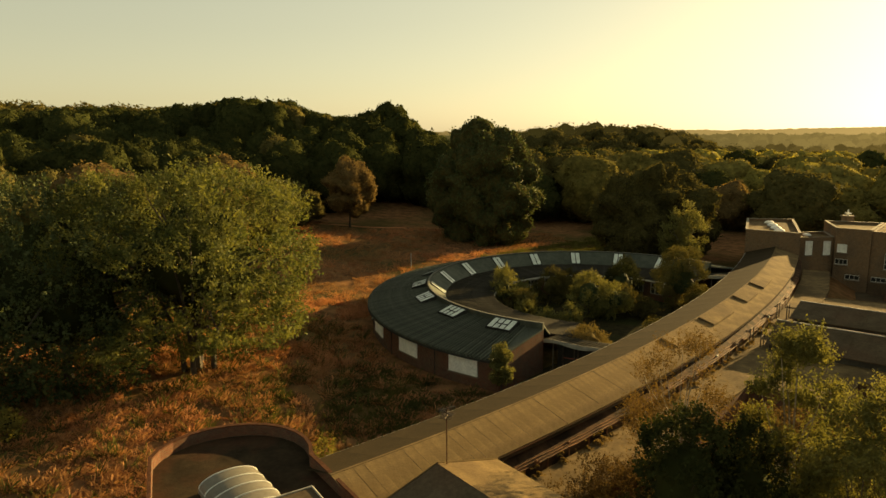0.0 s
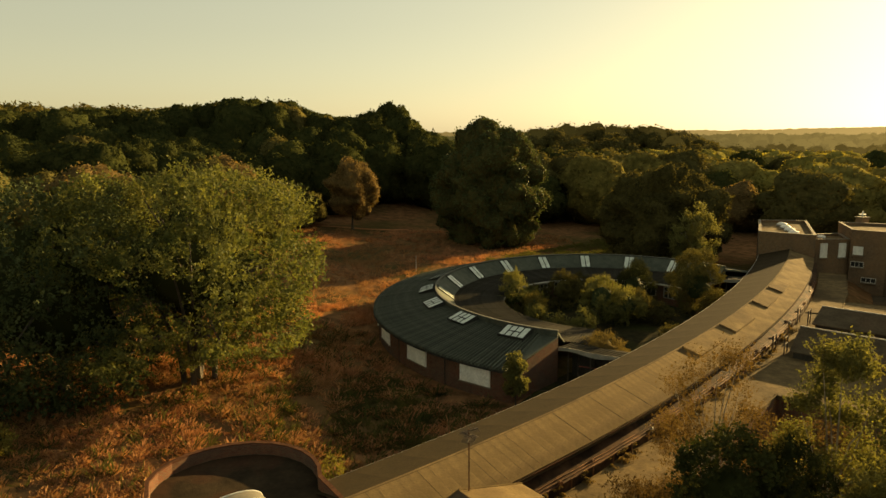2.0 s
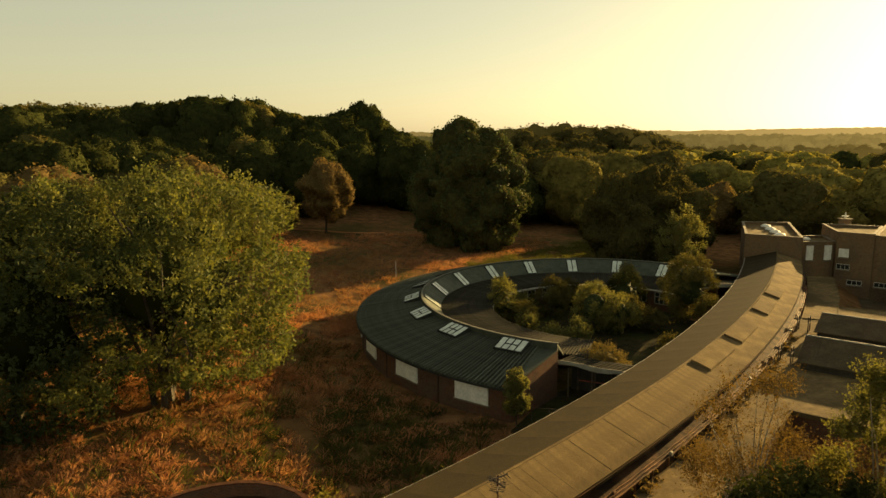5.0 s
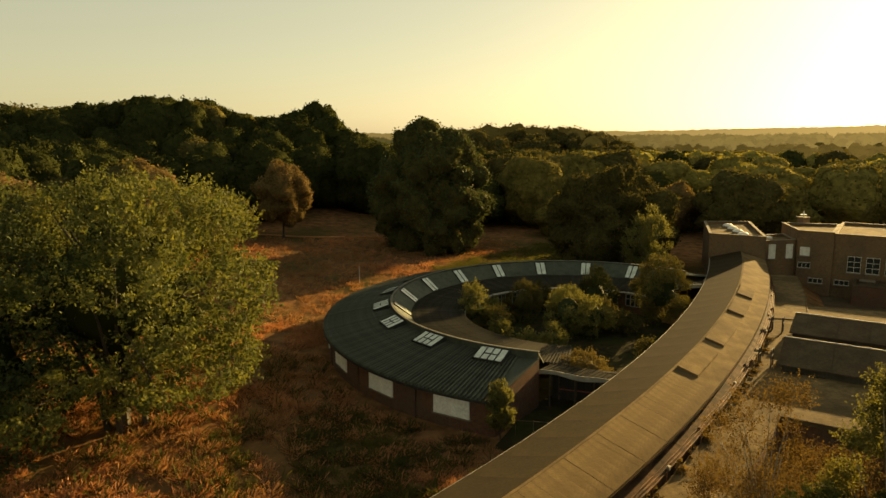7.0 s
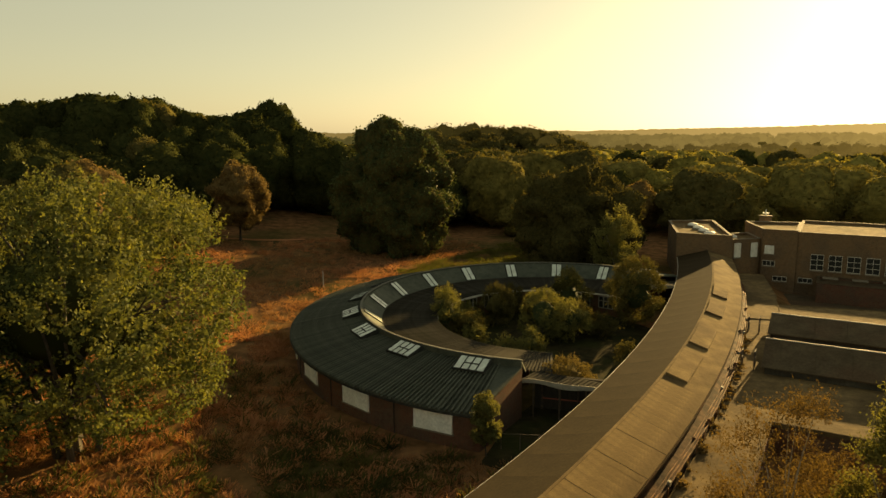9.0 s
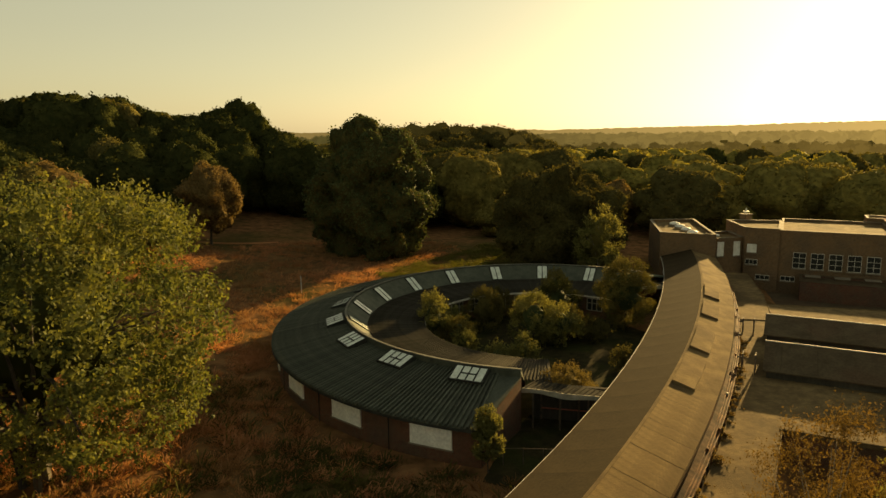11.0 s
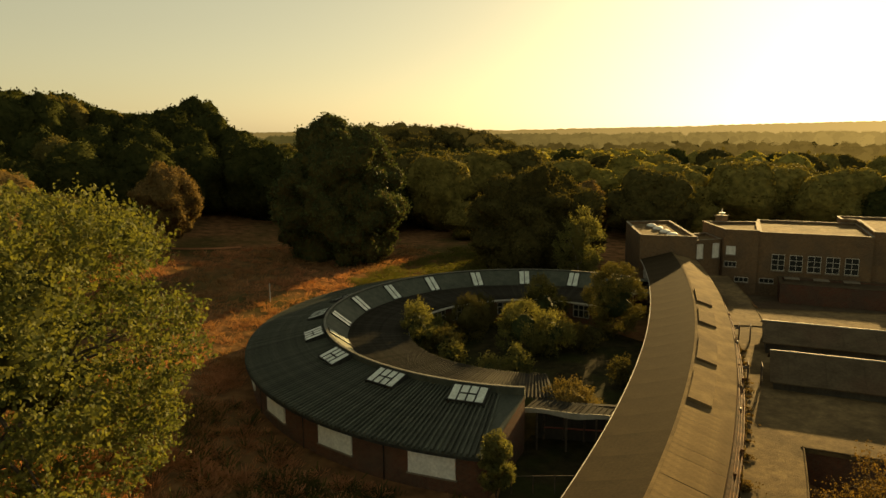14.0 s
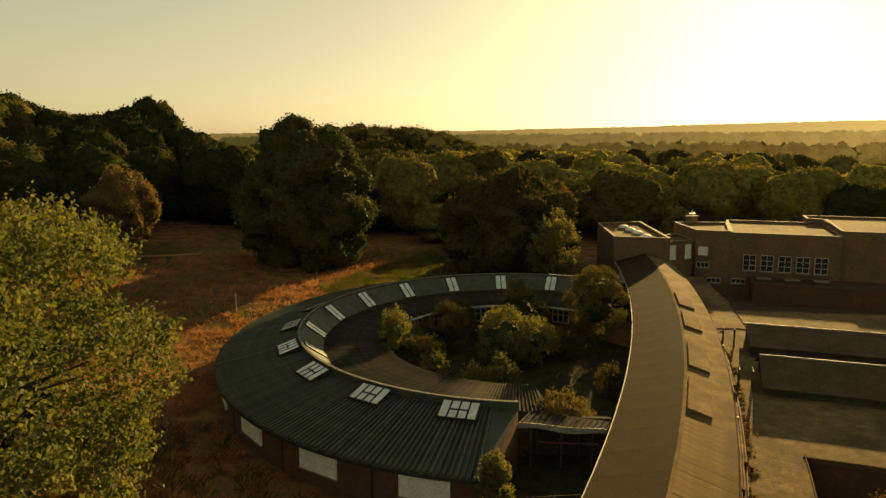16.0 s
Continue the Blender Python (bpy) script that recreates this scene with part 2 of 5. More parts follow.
    "leaf_birch": material("birch_leaf", (0.082, 0.088, 0.032), (0.162, 0.15, 0.05), 0.5, 0.85, bump=0, per_island=0.18, leaf=0.45, spec=0.05),
    "leaf_gold": material("gold_leaf", (0.072, 0.047, 0.02), (0.132, 0.082, 0.032), 0.5, 0.85, bump=0, per_island=0.3, leaf=0.4, spec=0.05),
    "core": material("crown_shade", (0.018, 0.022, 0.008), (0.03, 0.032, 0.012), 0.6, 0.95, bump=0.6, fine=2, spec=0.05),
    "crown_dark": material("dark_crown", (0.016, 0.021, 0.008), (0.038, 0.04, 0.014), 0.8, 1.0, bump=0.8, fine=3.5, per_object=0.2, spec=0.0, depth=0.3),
    # Autumn crowns of the right-hand woods, paled in colour for the bright haze there.
    "crown_olive": material("olive_crown", (0.085, 0.076, 0.024), (0.19, 0.155, 0.047), 0.8, 1.0, bump=0.8, fine=3.5, per_object=0.25, spec=0.0, depth=0.3),
    "crown_yellow": material("yellow_crown", (0.11, 0.10, 0.028), (0.22, 0.182, 0.05), 0.8, 1.0, bump=0.8, fine=3.5, per_object=0.2, spec=0.0, depth=0.3),
    "crown_brown": material("brown_crown", (0.07, 0.048, 0.02), (0.14, 0.094, 0.04), 0.8, 1.0, bump=0.8, fine=3.5, per_object=0.2, spec=0.0, depth=0.3),
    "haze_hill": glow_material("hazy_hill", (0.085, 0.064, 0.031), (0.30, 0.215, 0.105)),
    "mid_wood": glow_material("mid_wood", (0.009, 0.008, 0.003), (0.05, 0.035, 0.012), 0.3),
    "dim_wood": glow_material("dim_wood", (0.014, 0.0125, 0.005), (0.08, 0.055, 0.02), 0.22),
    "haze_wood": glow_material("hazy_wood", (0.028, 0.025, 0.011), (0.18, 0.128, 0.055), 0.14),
    "vault_sheet": material("weathered_glazing", (0.13, 0.12, 0.095), (0.20, 0.185, 0.15), 1.5, 0.5, bump=0.05, stain=(0.08, 0.07, 0.05), stain_scale=0.8, spec=0.2),
    "paint_red": material("faded_red_paint", (0.28, 0.06, 0.04), (0.36, 0.09, 0.06), 2.0, 0.6, bump=0.1),
}


def far_land(m):
    """Beyond the grounds the land is dull green pasture and wood floor."""
    nt = m.node_tree
    tc = next(x for x in nt.nodes if x.type == "TEX_COORD")
    bsdf = next(x for x in nt.nodes if x.type == "BSDF_PRINCIPLED")
    old = bsdf.inputs["Base Color"].links[0].from_socket
    dist = nt.nodes.new("ShaderNodeVectorMath")
    dist.operation = "LENGTH"
    nt.links.new(tc.outputs["Object"], dist.inputs[0])
    mr = nt.nodes.new("ShaderNodeMapRange")
    mr.inputs["From Min"].default_value, mr.inputs["From Max"].default_value = 190, 260
    nt.links.new(dist.outputs["Value"], mr.inputs["Value"])
    mx = nt.nodes.new("ShaderNodeMixRGB")
    mx.inputs[2].default_value = (0.05, 0.045, 0.018, 1)
    nt.links.new(mr.outputs[0], mx.inputs[0])
    nt.links.new(old, mx.inputs[1])
    nt.links.new(mx.outputs[0], bsdf.inputs["Base Color"])


far_land(M["field"])

# ---------------------------------------------------------------- mesh helpers


def mesh(name, verts, faces, mats, smooth=False, uv=None):
    me = bpy.data.meshes.new(name)
    me.from_pydata([tuple(v) for v in verts], [], faces)
    for m in (mats if isinstance(mats, (list, tuple)) else [mats]):
        me.materials.append(m)
    if smooth:
        me.polygons.foreach_set("use_smooth", [True] * len(me.polygons))
    if uv is not None:
        lay = me.uv_layers.new(name="UVMap")
        flat = [c for f in faces for i in f for c in uv[i]]
        lay.data.foreach_set("uv", flat)
    me.update()
    return me


def thing(name, label, category, group="", kind="", at=(0, 0, 0), rz=0.0):
    ob = new(name)
    ob.empty_display_size = 0.2
    ob.matrix_basis = pose(*at, 0, 0, rz)
    return tagged(ob, label, category, group, kind)


def part(name, me, parent, label="", m=None, kind=""):
    ob = new(name, me)
    if parent is not None:
        ob.parent = parent
    if m is not None:
        ob.matrix_basis = m
    return tagged(ob, label, kind=kind)


def box_data(x0, y0, z0, x1, y1, z1, b=0.0):
    """Box with its upright edges and top bevelled a little."""
    if b <= 0:
        v = [(x, y, z) for z in (z0, z1) for x, y in ((x0, y0), (x1, y0), (x1, y1), (x0, y1))]
        f = [(0, 3, 2, 1), (4, 5, 6, 7), (0, 1, 5, 4), (1, 2, 6, 5), (2, 3, 7, 6), (3, 0, 4, 7)]
        return v, f
    v = []
    for z, k in ((z0, 0), (z1 - b, 0), (z1, b)):
        for x, y, sx, sy in ((x0, y0, 1, 1), (x1, y0, -1, 1), (x1, y1, -1, -1), (x0, y1, 1, -1)):
            v.append((x + sx * k, y + sy * k, z))
    f = [(0, 3, 2, 1), (8, 9, 10, 11)]
    for r in (0, 4):
        for i in range(4):
            j = (i + 1) % 4
            f.append((r + i, r + j, r + 4 + j, r + 4 + i))
    return v, f


def box(name, x0, y0, z0, x1, y1, z1, mat, b=0.0):
    v, f = box_data(x0, y0, z0, x1, y1, z1, b)
    uv = [((p[0] + p[1]), p[2]) for p in v]
    return mesh(name, v, f, mat, uv=uv)


def merge(chunks):
    V, F = [], []
    for v, f in chunks:
        o = len(V)
        V += list(v)
        F += [tuple(i + o for i in q) for q in f]
    return V, F


def prism_data(poly, z0, z1):
    """Upright solid on a ground plan given anticlockwise; z0 and z1 may be lists, one height a corner."""
    n = len(poly)
    a = z0 if isinstance(z0, (list, tuple)) else [z0] * n
    b = z1 if isinstance(z1, (list, tuple)) else [z1] * n
    v = [(*poly[i], a[i]) for i in range(n)] + [(*poly[i], b[i]) for i in range(n)]
    f = [tuple(range(n - 1, -1, -1)), tuple(range(n, 2 * n))]
    f += [(i, (i + 1) % n, n + (i + 1) % n, n + i) for i in range(n)]
    return v, f


def tube_data(path, radii, sides=8, caps=True):
    V, F = [], []
    path = [Vector(p) for p in path]
    for i, p in enumerate(path):
        d = (path[min(i + 1, len(path) - 1)] - path[max(i - 1, 0)]).normalized()
        u = d.cross(Vector((0, 0, 1)))
        if u.length < 0.05:
            u = d.cross(Vector((1, 0, 0)))
        u.normalize()
        w = d.cross(u)
        for k in range(sides):
            a = 2 * math.pi * k / sides
            V.append(tuple(p + (u * math.cos(a) + w * math.sin(a)) * radii[i]))
    for i in range(len(path) - 1):
        for k in range(sides):
            j = (k + 1) % sides
            F.append((i * sides + k, i * sides + j, (i + 1) * sides + j, (i + 1) * sides + k))
    if caps:
        F.append(tuple(range(sides - 1, -1, -1)))
        F.append(tuple(range((len(path) - 1) * sides, len(path) * sides)))
    return V, F


def arc_sweep(cx, cy, a0, a1, n, profile, closed=True, jitter=0.0):
    """Sweep a profile of (radius, z) round a centre from angle a0 to a1 (degrees). Returns verts, faces, uv."""
    V, F, UV = [], [], []
    m = len(profile)
    for i in range(n + 1):
        a = radians(a0 + (a1 - a0) * i / n)
        ca, sa = math.cos(a), math.sin(a)
        for r, z in profile:
            V.append((cx + r * ca, cy + r * sa, z))
            UV.append((r * a, z + 0.3 * r))
    e = m if closed else m - 1
    for i in range(n):
        for k in range(e):
            j = (k + 1) % m
            F.append((i * m + k, (i + 1) * m + k, (i + 1) * m + j, i * m + j))
    if closed:
        F.append(tuple(range(m)))
        F.append(tuple(range(n * m + m - 1, n * m - 1, -1)))
    return V, F, UV


def S(a, b, x):
    t = min(1.0, max(0.0, (x - a) / (b - a)))
    return t * t * (3 - 2 * t)


KX, KY = -107.0, 201.5      # centre of the long corridor's bend
CX, CY = 31.2, 66.3         # centre of the ring building


def ground_z(x, y):
    """Height of the land: level round the ring, a rise to the woods on the left, a fall to the valley on the right."""
    d = math.hypot(x - KX, y - KY) - 211.0
    z = 2.1 * S(72, 138, y) * S(48, 4, x) + 0.9 * S(8, -6, x) * S(20, 60, y)
    z += 11.5 * S(135, 235, y) * S(95, 5, x) + 2.0 * S(-15, -90, x) * S(50, 150, y)
    z -= 2.4 * S(2, 8, d) * S(12, 30, x)
    z -= 9.0 * S(60, 220, d) + 10.0 * S(150, 420, d)
    z += 12.0 * S(480, 1400, d)
    z += 12.0 * S(300, 700, y - x) * S(200, -100, x)
    hu, hv = ((x - 206) * 0.93 - (y - 530) * 0.36) / 92, ((x - 206) * 0.36 + (y - 530) * 0.93) / 80
    z += 29.5 * math.exp(-hu ** 4 - hv * hv)
    rr = math.hypot(x - CX, y - CY)
    if rr > 28:
        z += 0.25 * (noise.noise((x * 0.06, y * 0.06, 0.0)) + 0.4 * noise.noise((x * 0.22, y * 0.22, 3.0))) * S(28, 36, rr)
    return z

# ---------------------------------------------------------------- land


def axis_lines(lo, hi, step, far):
    mid = list(np.arange(lo, hi + 0.01, step))
    a, b, s = lo, hi, step
    left, right = [], []
    while a > -far:
        s *= 1.22
        a -= s
        left.append(a)
    s = step
    while b < far:
        s *= 1.22
        b += s
        right.append(b)
    return left[::-1] + mid + right


def build_ground():
    xs, ys = axis_lines(-60, 120, 2.0, 3600), axis_lines(-30, 170, 2.0, 3600)
    V = [(x, y, ground_z(x, y)) for y in ys for x in xs]
    w = len(xs)
    F = [(j * w + i, j * w + i + 1, (j + 1) * w + i + 1, (j + 1) * w + i) for j in range(len(ys) - 1) for i in range(w - 1)]
    g = new("ground", mesh("ground", V, F, M["field"], smooth=True))
    tagged(g, "dry autumn grassland with green and brown patches", "ground", kind="structure")


build_ground()

# ---------------------------------------------------------------- ring building
R_RIDGE, R_EAVE, R_WALL, R_FOOT, R_INNER = 18.7, 25.25, 24.75, 16.7, 11.4
A_FAR, A_END = 24.0, 232.0
LIGHTS = [226.0 - 18.2 * i for i in range(11)]


def roof_sheet_mesh(name, r0, z0, r1, z1, step, mat, rib=0.05):
    """One radial roofing sheet with a raised seam on its edge; the centre of the ring is its origin."""
    h = radians(step)
    V, F = [], []
    cuts = [(0.0, 0.0), (0.08, rib), (0.42, rib), (0.52, 0.0), (1.0, 0.0)]
    for r, z in ((r0, z0), (r1, z1)):
        for f, up in cuts:
            a = h * (f - 0.5)
            V.append((r * math.cos(a), r * math.sin(a), z + up))
    for f in (0.0, 1.0):
        a = h * (f - 0.5)
        V.append((r1 * math.cos(a), r1 * math.sin(a), z1 - 0.06))
    for i in range(4):
        F.append((i, 5 + i, 6 + i, i + 1))
    F.append((5, 10, 11, 9, 8, 7, 6))
    return mesh(name, V, F, mat)


def rooflight(parent, name, width, r0, z0, r1, z1, ang, split, label):
    """A pitched rooflight on a dark kerb: frame, bars and milky panes, laid between two radii."""
    d = Vector((r1 - r0, 0, z1 - z0))
    L = d.length
    d.normalize()
    side = Vector((0, 1, 0))
    up = side.cross(d)
    if up.z < 0:
        up = -up
    m = Matrix(((d.x, side.x, up.x, r0), (d.y, side.y, up.y, 0), (d.z, side.z, up.z, z0), (0, 0, 0, 1)))
    base = part(name, None, parent, label, Matrix.Rotation(radians(ang), 4, "Z") @ m)
    w = width / 2
    ch = [box_data(-0.06, -w - 0.07, -0.35, L + 0.06, -w, 0.05), box_data(-0.06, w, -0.35, L + 0.06, w + 0.07, 0.05),
          box_data(-0.06, -w, -0.35, 0.02, w, 0.05), box_data(L - 0.02, -w, -0.35, L + 0.06, w, 0.05)]
    cols = 4 if split else 2
    cw = width / cols
    for c in range(1, cols):
        ch.append(box_data(0.02, -w + c * cw - 0.05, -0.05, L - 0.02, -w + c * cw + 0.05, 0.06))
    if split:
        ch.append(box_data(L * 0.52 - 0.06, -cw, -0.05, L * 0.52 + 0.06, cw, 0.055))
    part("frame", mesh("rooflight_frame", *merge(ch), M["frame"]), base)
    for c in range(cols):
        y0, y1 = -w + c * cw + 0.05, -w + (c + 1) * cw - 0.05
        rows = [(0.02, L * 0.52 - 0.06), (L * 0.52 + 0.06, L - 0.02)] if split and c in (1, 2) else [(0.02, L - 0.02)]
        for x0, x1 in rows:
            part("pane", mesh("pane", *box_data(x0, y0, 0.0, x1, y1, 0.03), M["pane"]), base)
    return base


def end_xy(r):
    """The near end of the ring is cut on a slant."""
    a = radians(A_END + 4.3 * (R_EAVE - r) / (R_EAVE - R_RIDGE)) if r > R_RIDGE else radians(A_END + 4.3 + 2.0 * (R_RIDGE - r))
    return r * math.cos(a), r * math.sin(a)


def build_ring():
    ring = thing("ring_building", "ring-shaped single-storey brick building with grey metal roof", "building", kind="structure", at=(CX, CY, 0))

    def sweep(name, a0, a1, n, prof, mat, label="", smooth=False):
        v, f, uv = arc_sweep(0, 0, a0, a1, n, prof)
        return part(name, mesh(name, v, f, mat, uv=uv), ring, label)

    sweep("outer_wall", A_FAR, A_END, 160, [(R_WALL - 0.3, -1.0), (R_WALL, -1.0), (R_WALL, 2.62), (R_WALL - 0.3, 2.62)], M["brick"], "red brick wall in shade")
    sweep("inner_wall", A_FAR, A_END + 2, 120, [(R_INNER + 0.5, -0.8), (R_INNER + 0.75, -0.8), (R_INNER + 0.75, 2.5), (R_INNER + 0.5, 2.5)], M["brick"])
    sweep("ceiling_slab", A_FAR, A_END, 120, [(R_INNER + 0.6, 2.40), (R_WALL - 0.3, 2.40), (R_WALL - 0.3, 2.5), (R_INNER + 0.6, 2.5)], M["concrete"])
    sweep("fascia", A_FAR, A_END, 160, [(R_EAVE - 0.08, 2.46), (R_EAVE + 0.03, 2.46), (R_EAVE + 0.03, 2.64), (R_EAVE - 0.08, 2.64)], M["frame"], "dark gutter and fascia")
    sweep("inner_fascia", A_FAR, A_END + 6, 120, [(R_INNER - 0.05, 2.42), (R_INNER + 0.08, 2.42), (R_INNER + 0.08, 2.6), (R_INNER - 0.05, 2.6)], M["pale_frame"])
    sweep("upstand", A_FAR, A_END + 4.2, 160, [(R_RIDGE - 0.08, 3.0), (R_RIDGE + 0.08, 3.0), (R_RIDGE + 0.08, 4.36), (R_RIDGE - 0.08, 4.36)], M["metal_roof"])
    sweep("coping", A_FAR, A_END + 4.3, 160, [(R_RIDGE - 0.12, 4.36), (R_RIDGE + 0.12, 4.36), (R_RIDGE + 0.10, 4.42), (R_RIDGE - 0.10, 4.42)], M["ring_cope"], "pale metal coping")
    sweep("inner_slope", A_FAR, A_END + 4.2, 160, [(R_RIDGE - 0.12, 4.25), (R_FOOT, 2.86), (R_FOOT, 2.7), (R_RIDGE - 0.12, 4.05)], M["metal_roof"], "steep grey roof face")
    # corrugated sheets, one object each
    outer = roof_sheet_mesh("roof_sheet", R_RIDGE + 0.1, 3.84, R_EAVE, 2.68, 0.8, M["metal_roof"], 0.15)
    k = A_FAR + 0.4
    while k < A_END:
        part("roof_sheet", outer, ring, m=Matrix.Rotation(radians(k), 4, "Z"))
        k += 0.8
    lower = roof_sheet_mesh("lower_sheet", R_FOOT + 0.05, 2.88, R_INNER, 2.62, 0.92, M["lower_roof"], 0.10)
    k = A_FAR + 0.4
    while k < 243.0:
        part("lower_sheet", lower, ring, m=Matrix.Rotation(radians(k), 4, "Z"))
        k += 0.92
    # slanted end
    P = [end_xy(R_RIDGE + 0.1), end_xy(R_EAVE)]
    a = radians(A_END)
    q = [(R_RIDGE + 0.1) * math.cos(a), (R_RIDGE + 0.1) * math.sin(a)]
    v = [(*P[1], 2.69), (*q, 3.85), (*P[0], 3.85)]
    v += [(x, y, z - 0.1) for x, y, z in v]
    part("end_sheet", mesh("end_sheet", v, [(0, 2, 1), (3, 4, 5), (0, 3, 5, 2), (1, 4, 3, 0), (2, 5, 4, 1)], M["metal_roof"]), ring)
    a0, b0 = Vector(end_xy(R_WALL)), Vector(end_xy(R_RIDGE))
    t = (b0 - a0).normalized()
    nrm = Vector((-t.y, t.x)) * 0.25
    c0 = Vector(end_xy(R_RIDGE)) + t * 1.4
    pl = [a0, a0 + nrm, b0 + nrm, b0]
    v, f = prism_data([tuple(p) for p in pl], -1.0, [2.6, 2.6, 3.78, 3.78])
    part("end_wall", mesh("end_wall", v, f, M["brick"], uv=[(Vector(p[:2]).dot(t), p[2]) for p in v]), ring, "sunlit brick end wall")
    # rooflights on both faces of the ridge
    for i, ang in enumerate(LIGHTS):
        if ang > 120:
            rooflight(ring, "rooflight", 2.35, R_RIDGE + 0.3, 4.28, R_RIDGE + 1.75, 3.82, ang, True, "milky-paned rooflight on dark kerb")
        if ang < 200:
            rooflight(ring, "inner_rooflight", 1.2, R_RIDGE - 0.3, 4.20, R_FOOT + 0.12, 3.0, ang, False, "two-pane rooflight strip")
    # white boards over the outer windows
    for k in range(9):
        mid = 224.6 - 16.2 * k
        bw = 2.92
        b = part("window_board", mesh("window_board", *box_data(R_WALL - 0.1, -bw / 2, 0.93, R_WALL + 0.07, bw / 2, 2.5, 0.01), M["board"]), ring, "white board over a window", Matrix.Rotation(radians(mid), 4, "Z"))
        part("sill", mesh("board_sill", *box_data(R_WALL - 0.05, -bw / 2 - 0.1, 0.84, R_WALL + 0.12, bw / 2 + 0.1, 0.925), M["concrete"]), b)
        dp = tube_data([(R_WALL + 0.09, 0, -0.6), (R_WALL + 0.09, 0, 2.35), (R_EAVE - 0.05, 0, 2.5)], [0.05] * 3, 6)
        part("downpipe", mesh("downpipe", *dp, M["frame"]), ring, "", Matrix.Rotation(radians(mid - 7.2), 4, "Z"))
    # courtyard windows with pale frames
    for k in range(15):
        mid = 34 + 13.2 * k
        win = part("courtyard_window", mesh("glass", *box_data(R_INNER + 0.44, -0.85, 0.9, R_INNER + 0.52, 0.85, 2.2), M["glass"]), ring, "courtyard window with pale bars", Matrix.Rotation(radians(mid), 4, "Z"))
        ch = [box_data(R_INNER + 0.38, y - 0.05, 0.9, R_INNER + 0.5, y + 0.05, 2.2) for y in (-0.85, -0.28, 0.28, 0.85)]
        ch += [box_data(R_INNER + 0.39, -0.8, z - 0.04, R_INNER + 0.49, 0.8, z + 0.04) for z in (0.9, 1.7, 2.2)]
        part("window_frame", mesh("window_frame", *merge(ch), M["dim_frame"]), win)
    return ring


build_ring()


floor = [(11.9 * math.cos(radians(a)) + CX, 11.9 * math.sin(radians(a)) + CY) for a in range(24, 246, 6)] + [(27.5, 52.5), (35.0, 50.5), (44.0, 60.0)]
tagged(new("courtyard_floor", mesh("courtyard_floor", *prism_data(floor, -0.6, 0.06), M["earth"])), "dark brown courtyard floor with greenish blotches", "ground", kind="structure")
# Added dark slab: the deep shade of this gap is put in as colour.
apron = [(15.5, 45.2), (19.2, 41.5), (27.2, 49.3), (22.5, 52.6), (19.6, 50.2)]
tagged(new("apron", mesh("apron", *prism_data(apron, -0.6, 0.05), M["earth"])), "dark slab standing in for the shade beside the link", "ground", kind="structure")


def build_canopy(name, pts, zs, label, drop=0.3):
    """Thin roof slab from a ground plan, with a deep pale fascia and posts below."""
    ob = thing(name, label, "canopy", kind="structure")
    v, f = prism_data(pts, [z - 0.12 for z in zs], zs)
    part("deck", mesh("deck", v, f, M["lower_roof"]), ob)
    a, b = Vector((*pts[0], zs[0])), Vector((*pts[1], zs[1]))
    n = 14
    V, F = [], []
    nr = Vector(((b - a).y, -(b - a).x, 0)).normalized() * 0.05
    for i in range(n + 1):
        p = a.lerp(b, i / n)
        wave = 0.10 * math.sin(i / n * 2.6 * math.pi)
        for q, z in ((p, p.z + 0.05 + wave * 0.4), (p + nr, p.z + 0.05 + wave * 0.4), (p + nr, p.z - drop + wave), (p, p.z - drop + wave)):
            V.append((q.x, q.y, z))
    for i in range(n):
        for k in range(4):
            j = (k + 1) % 4
            F.append((i * 4 + k, i * 4 + j, i * 4 + 4 + j, i * 4 + 4 + k))
    part("fascia", mesh("fascia", V, F, M["coping"]), ob, "wavy pale fascia board")
    ribs = int((b - a).length / 0.35)
    d = (b - a) / ribs
    c0, c1 = Vector((*pts[3], zs[3])), Vector((*pts[2], zs[2]))
    for i in range(ribs):
        p, q = a + d * (i + 0.5), c0.lerp(c1, (i + 0.5) / ribs)
        part("rib", mesh("rib", *tube_data([p + Vector((0, 0, 0.03)), q + Vector((0, 0, 0.03))], [0.045, 0.045], 5), M["lower_roof"]), ob)
    for t in (0.15, 0.5, 0.85):
        p = a.lerp(b, t) - nr * 4
        part("post", mesh("post", *tube_data([(p.x, p.y, -0.8), (p.x, p.y, p.z - 0.15)], [0.06, 0.06], 6), M["steel"]), ob)
    return ob


build_canopy("link_canopy", [(20.9, 50.9), (25.3, 47.9), (26.4, 48.6), (22.6, 52.1)], [2.92, 2.7, 2.7, 2.9], "ribbed link canopy with wavy pale fascia")
build_canopy("far_canopy", [(46.2, 74.4), (50.0, 72.0), (51.2, 73.4), (47.2, 76.0)], [2.95, 2.95, 2.95, 2.95], "pale link canopy at the far end")
# recess under the near canopy: framed wall, coloured dark for the shade in there
lk = thing("link_wall", "recessed wall coloured dark for shade, framed doorway under the canopy", "wall", kind="structure")
part("wall", mesh("wall", *prism_data([(22.5, 52.1), (26.8, 49.2), (27.0, 49.45), (22.7, 52.35)], -0.8, 2.6), M["dark_clad"]), lk)
for i in range(4):
    p = Vector((22.9, 51.7, 0)).lerp(Vector((26.2, 49.5, 0)), i / 3)
    part("door_post", mesh("door_post", *box_data(p.x - 0.06, p.y - 0.06, -0.5, p.x + 0.06, p.y + 0.06, 2.3), M["steel"]), lk)
a, b = Vector((22.9, 51.7, 1.2)), Vector((26.2, 49.5, 1.2))
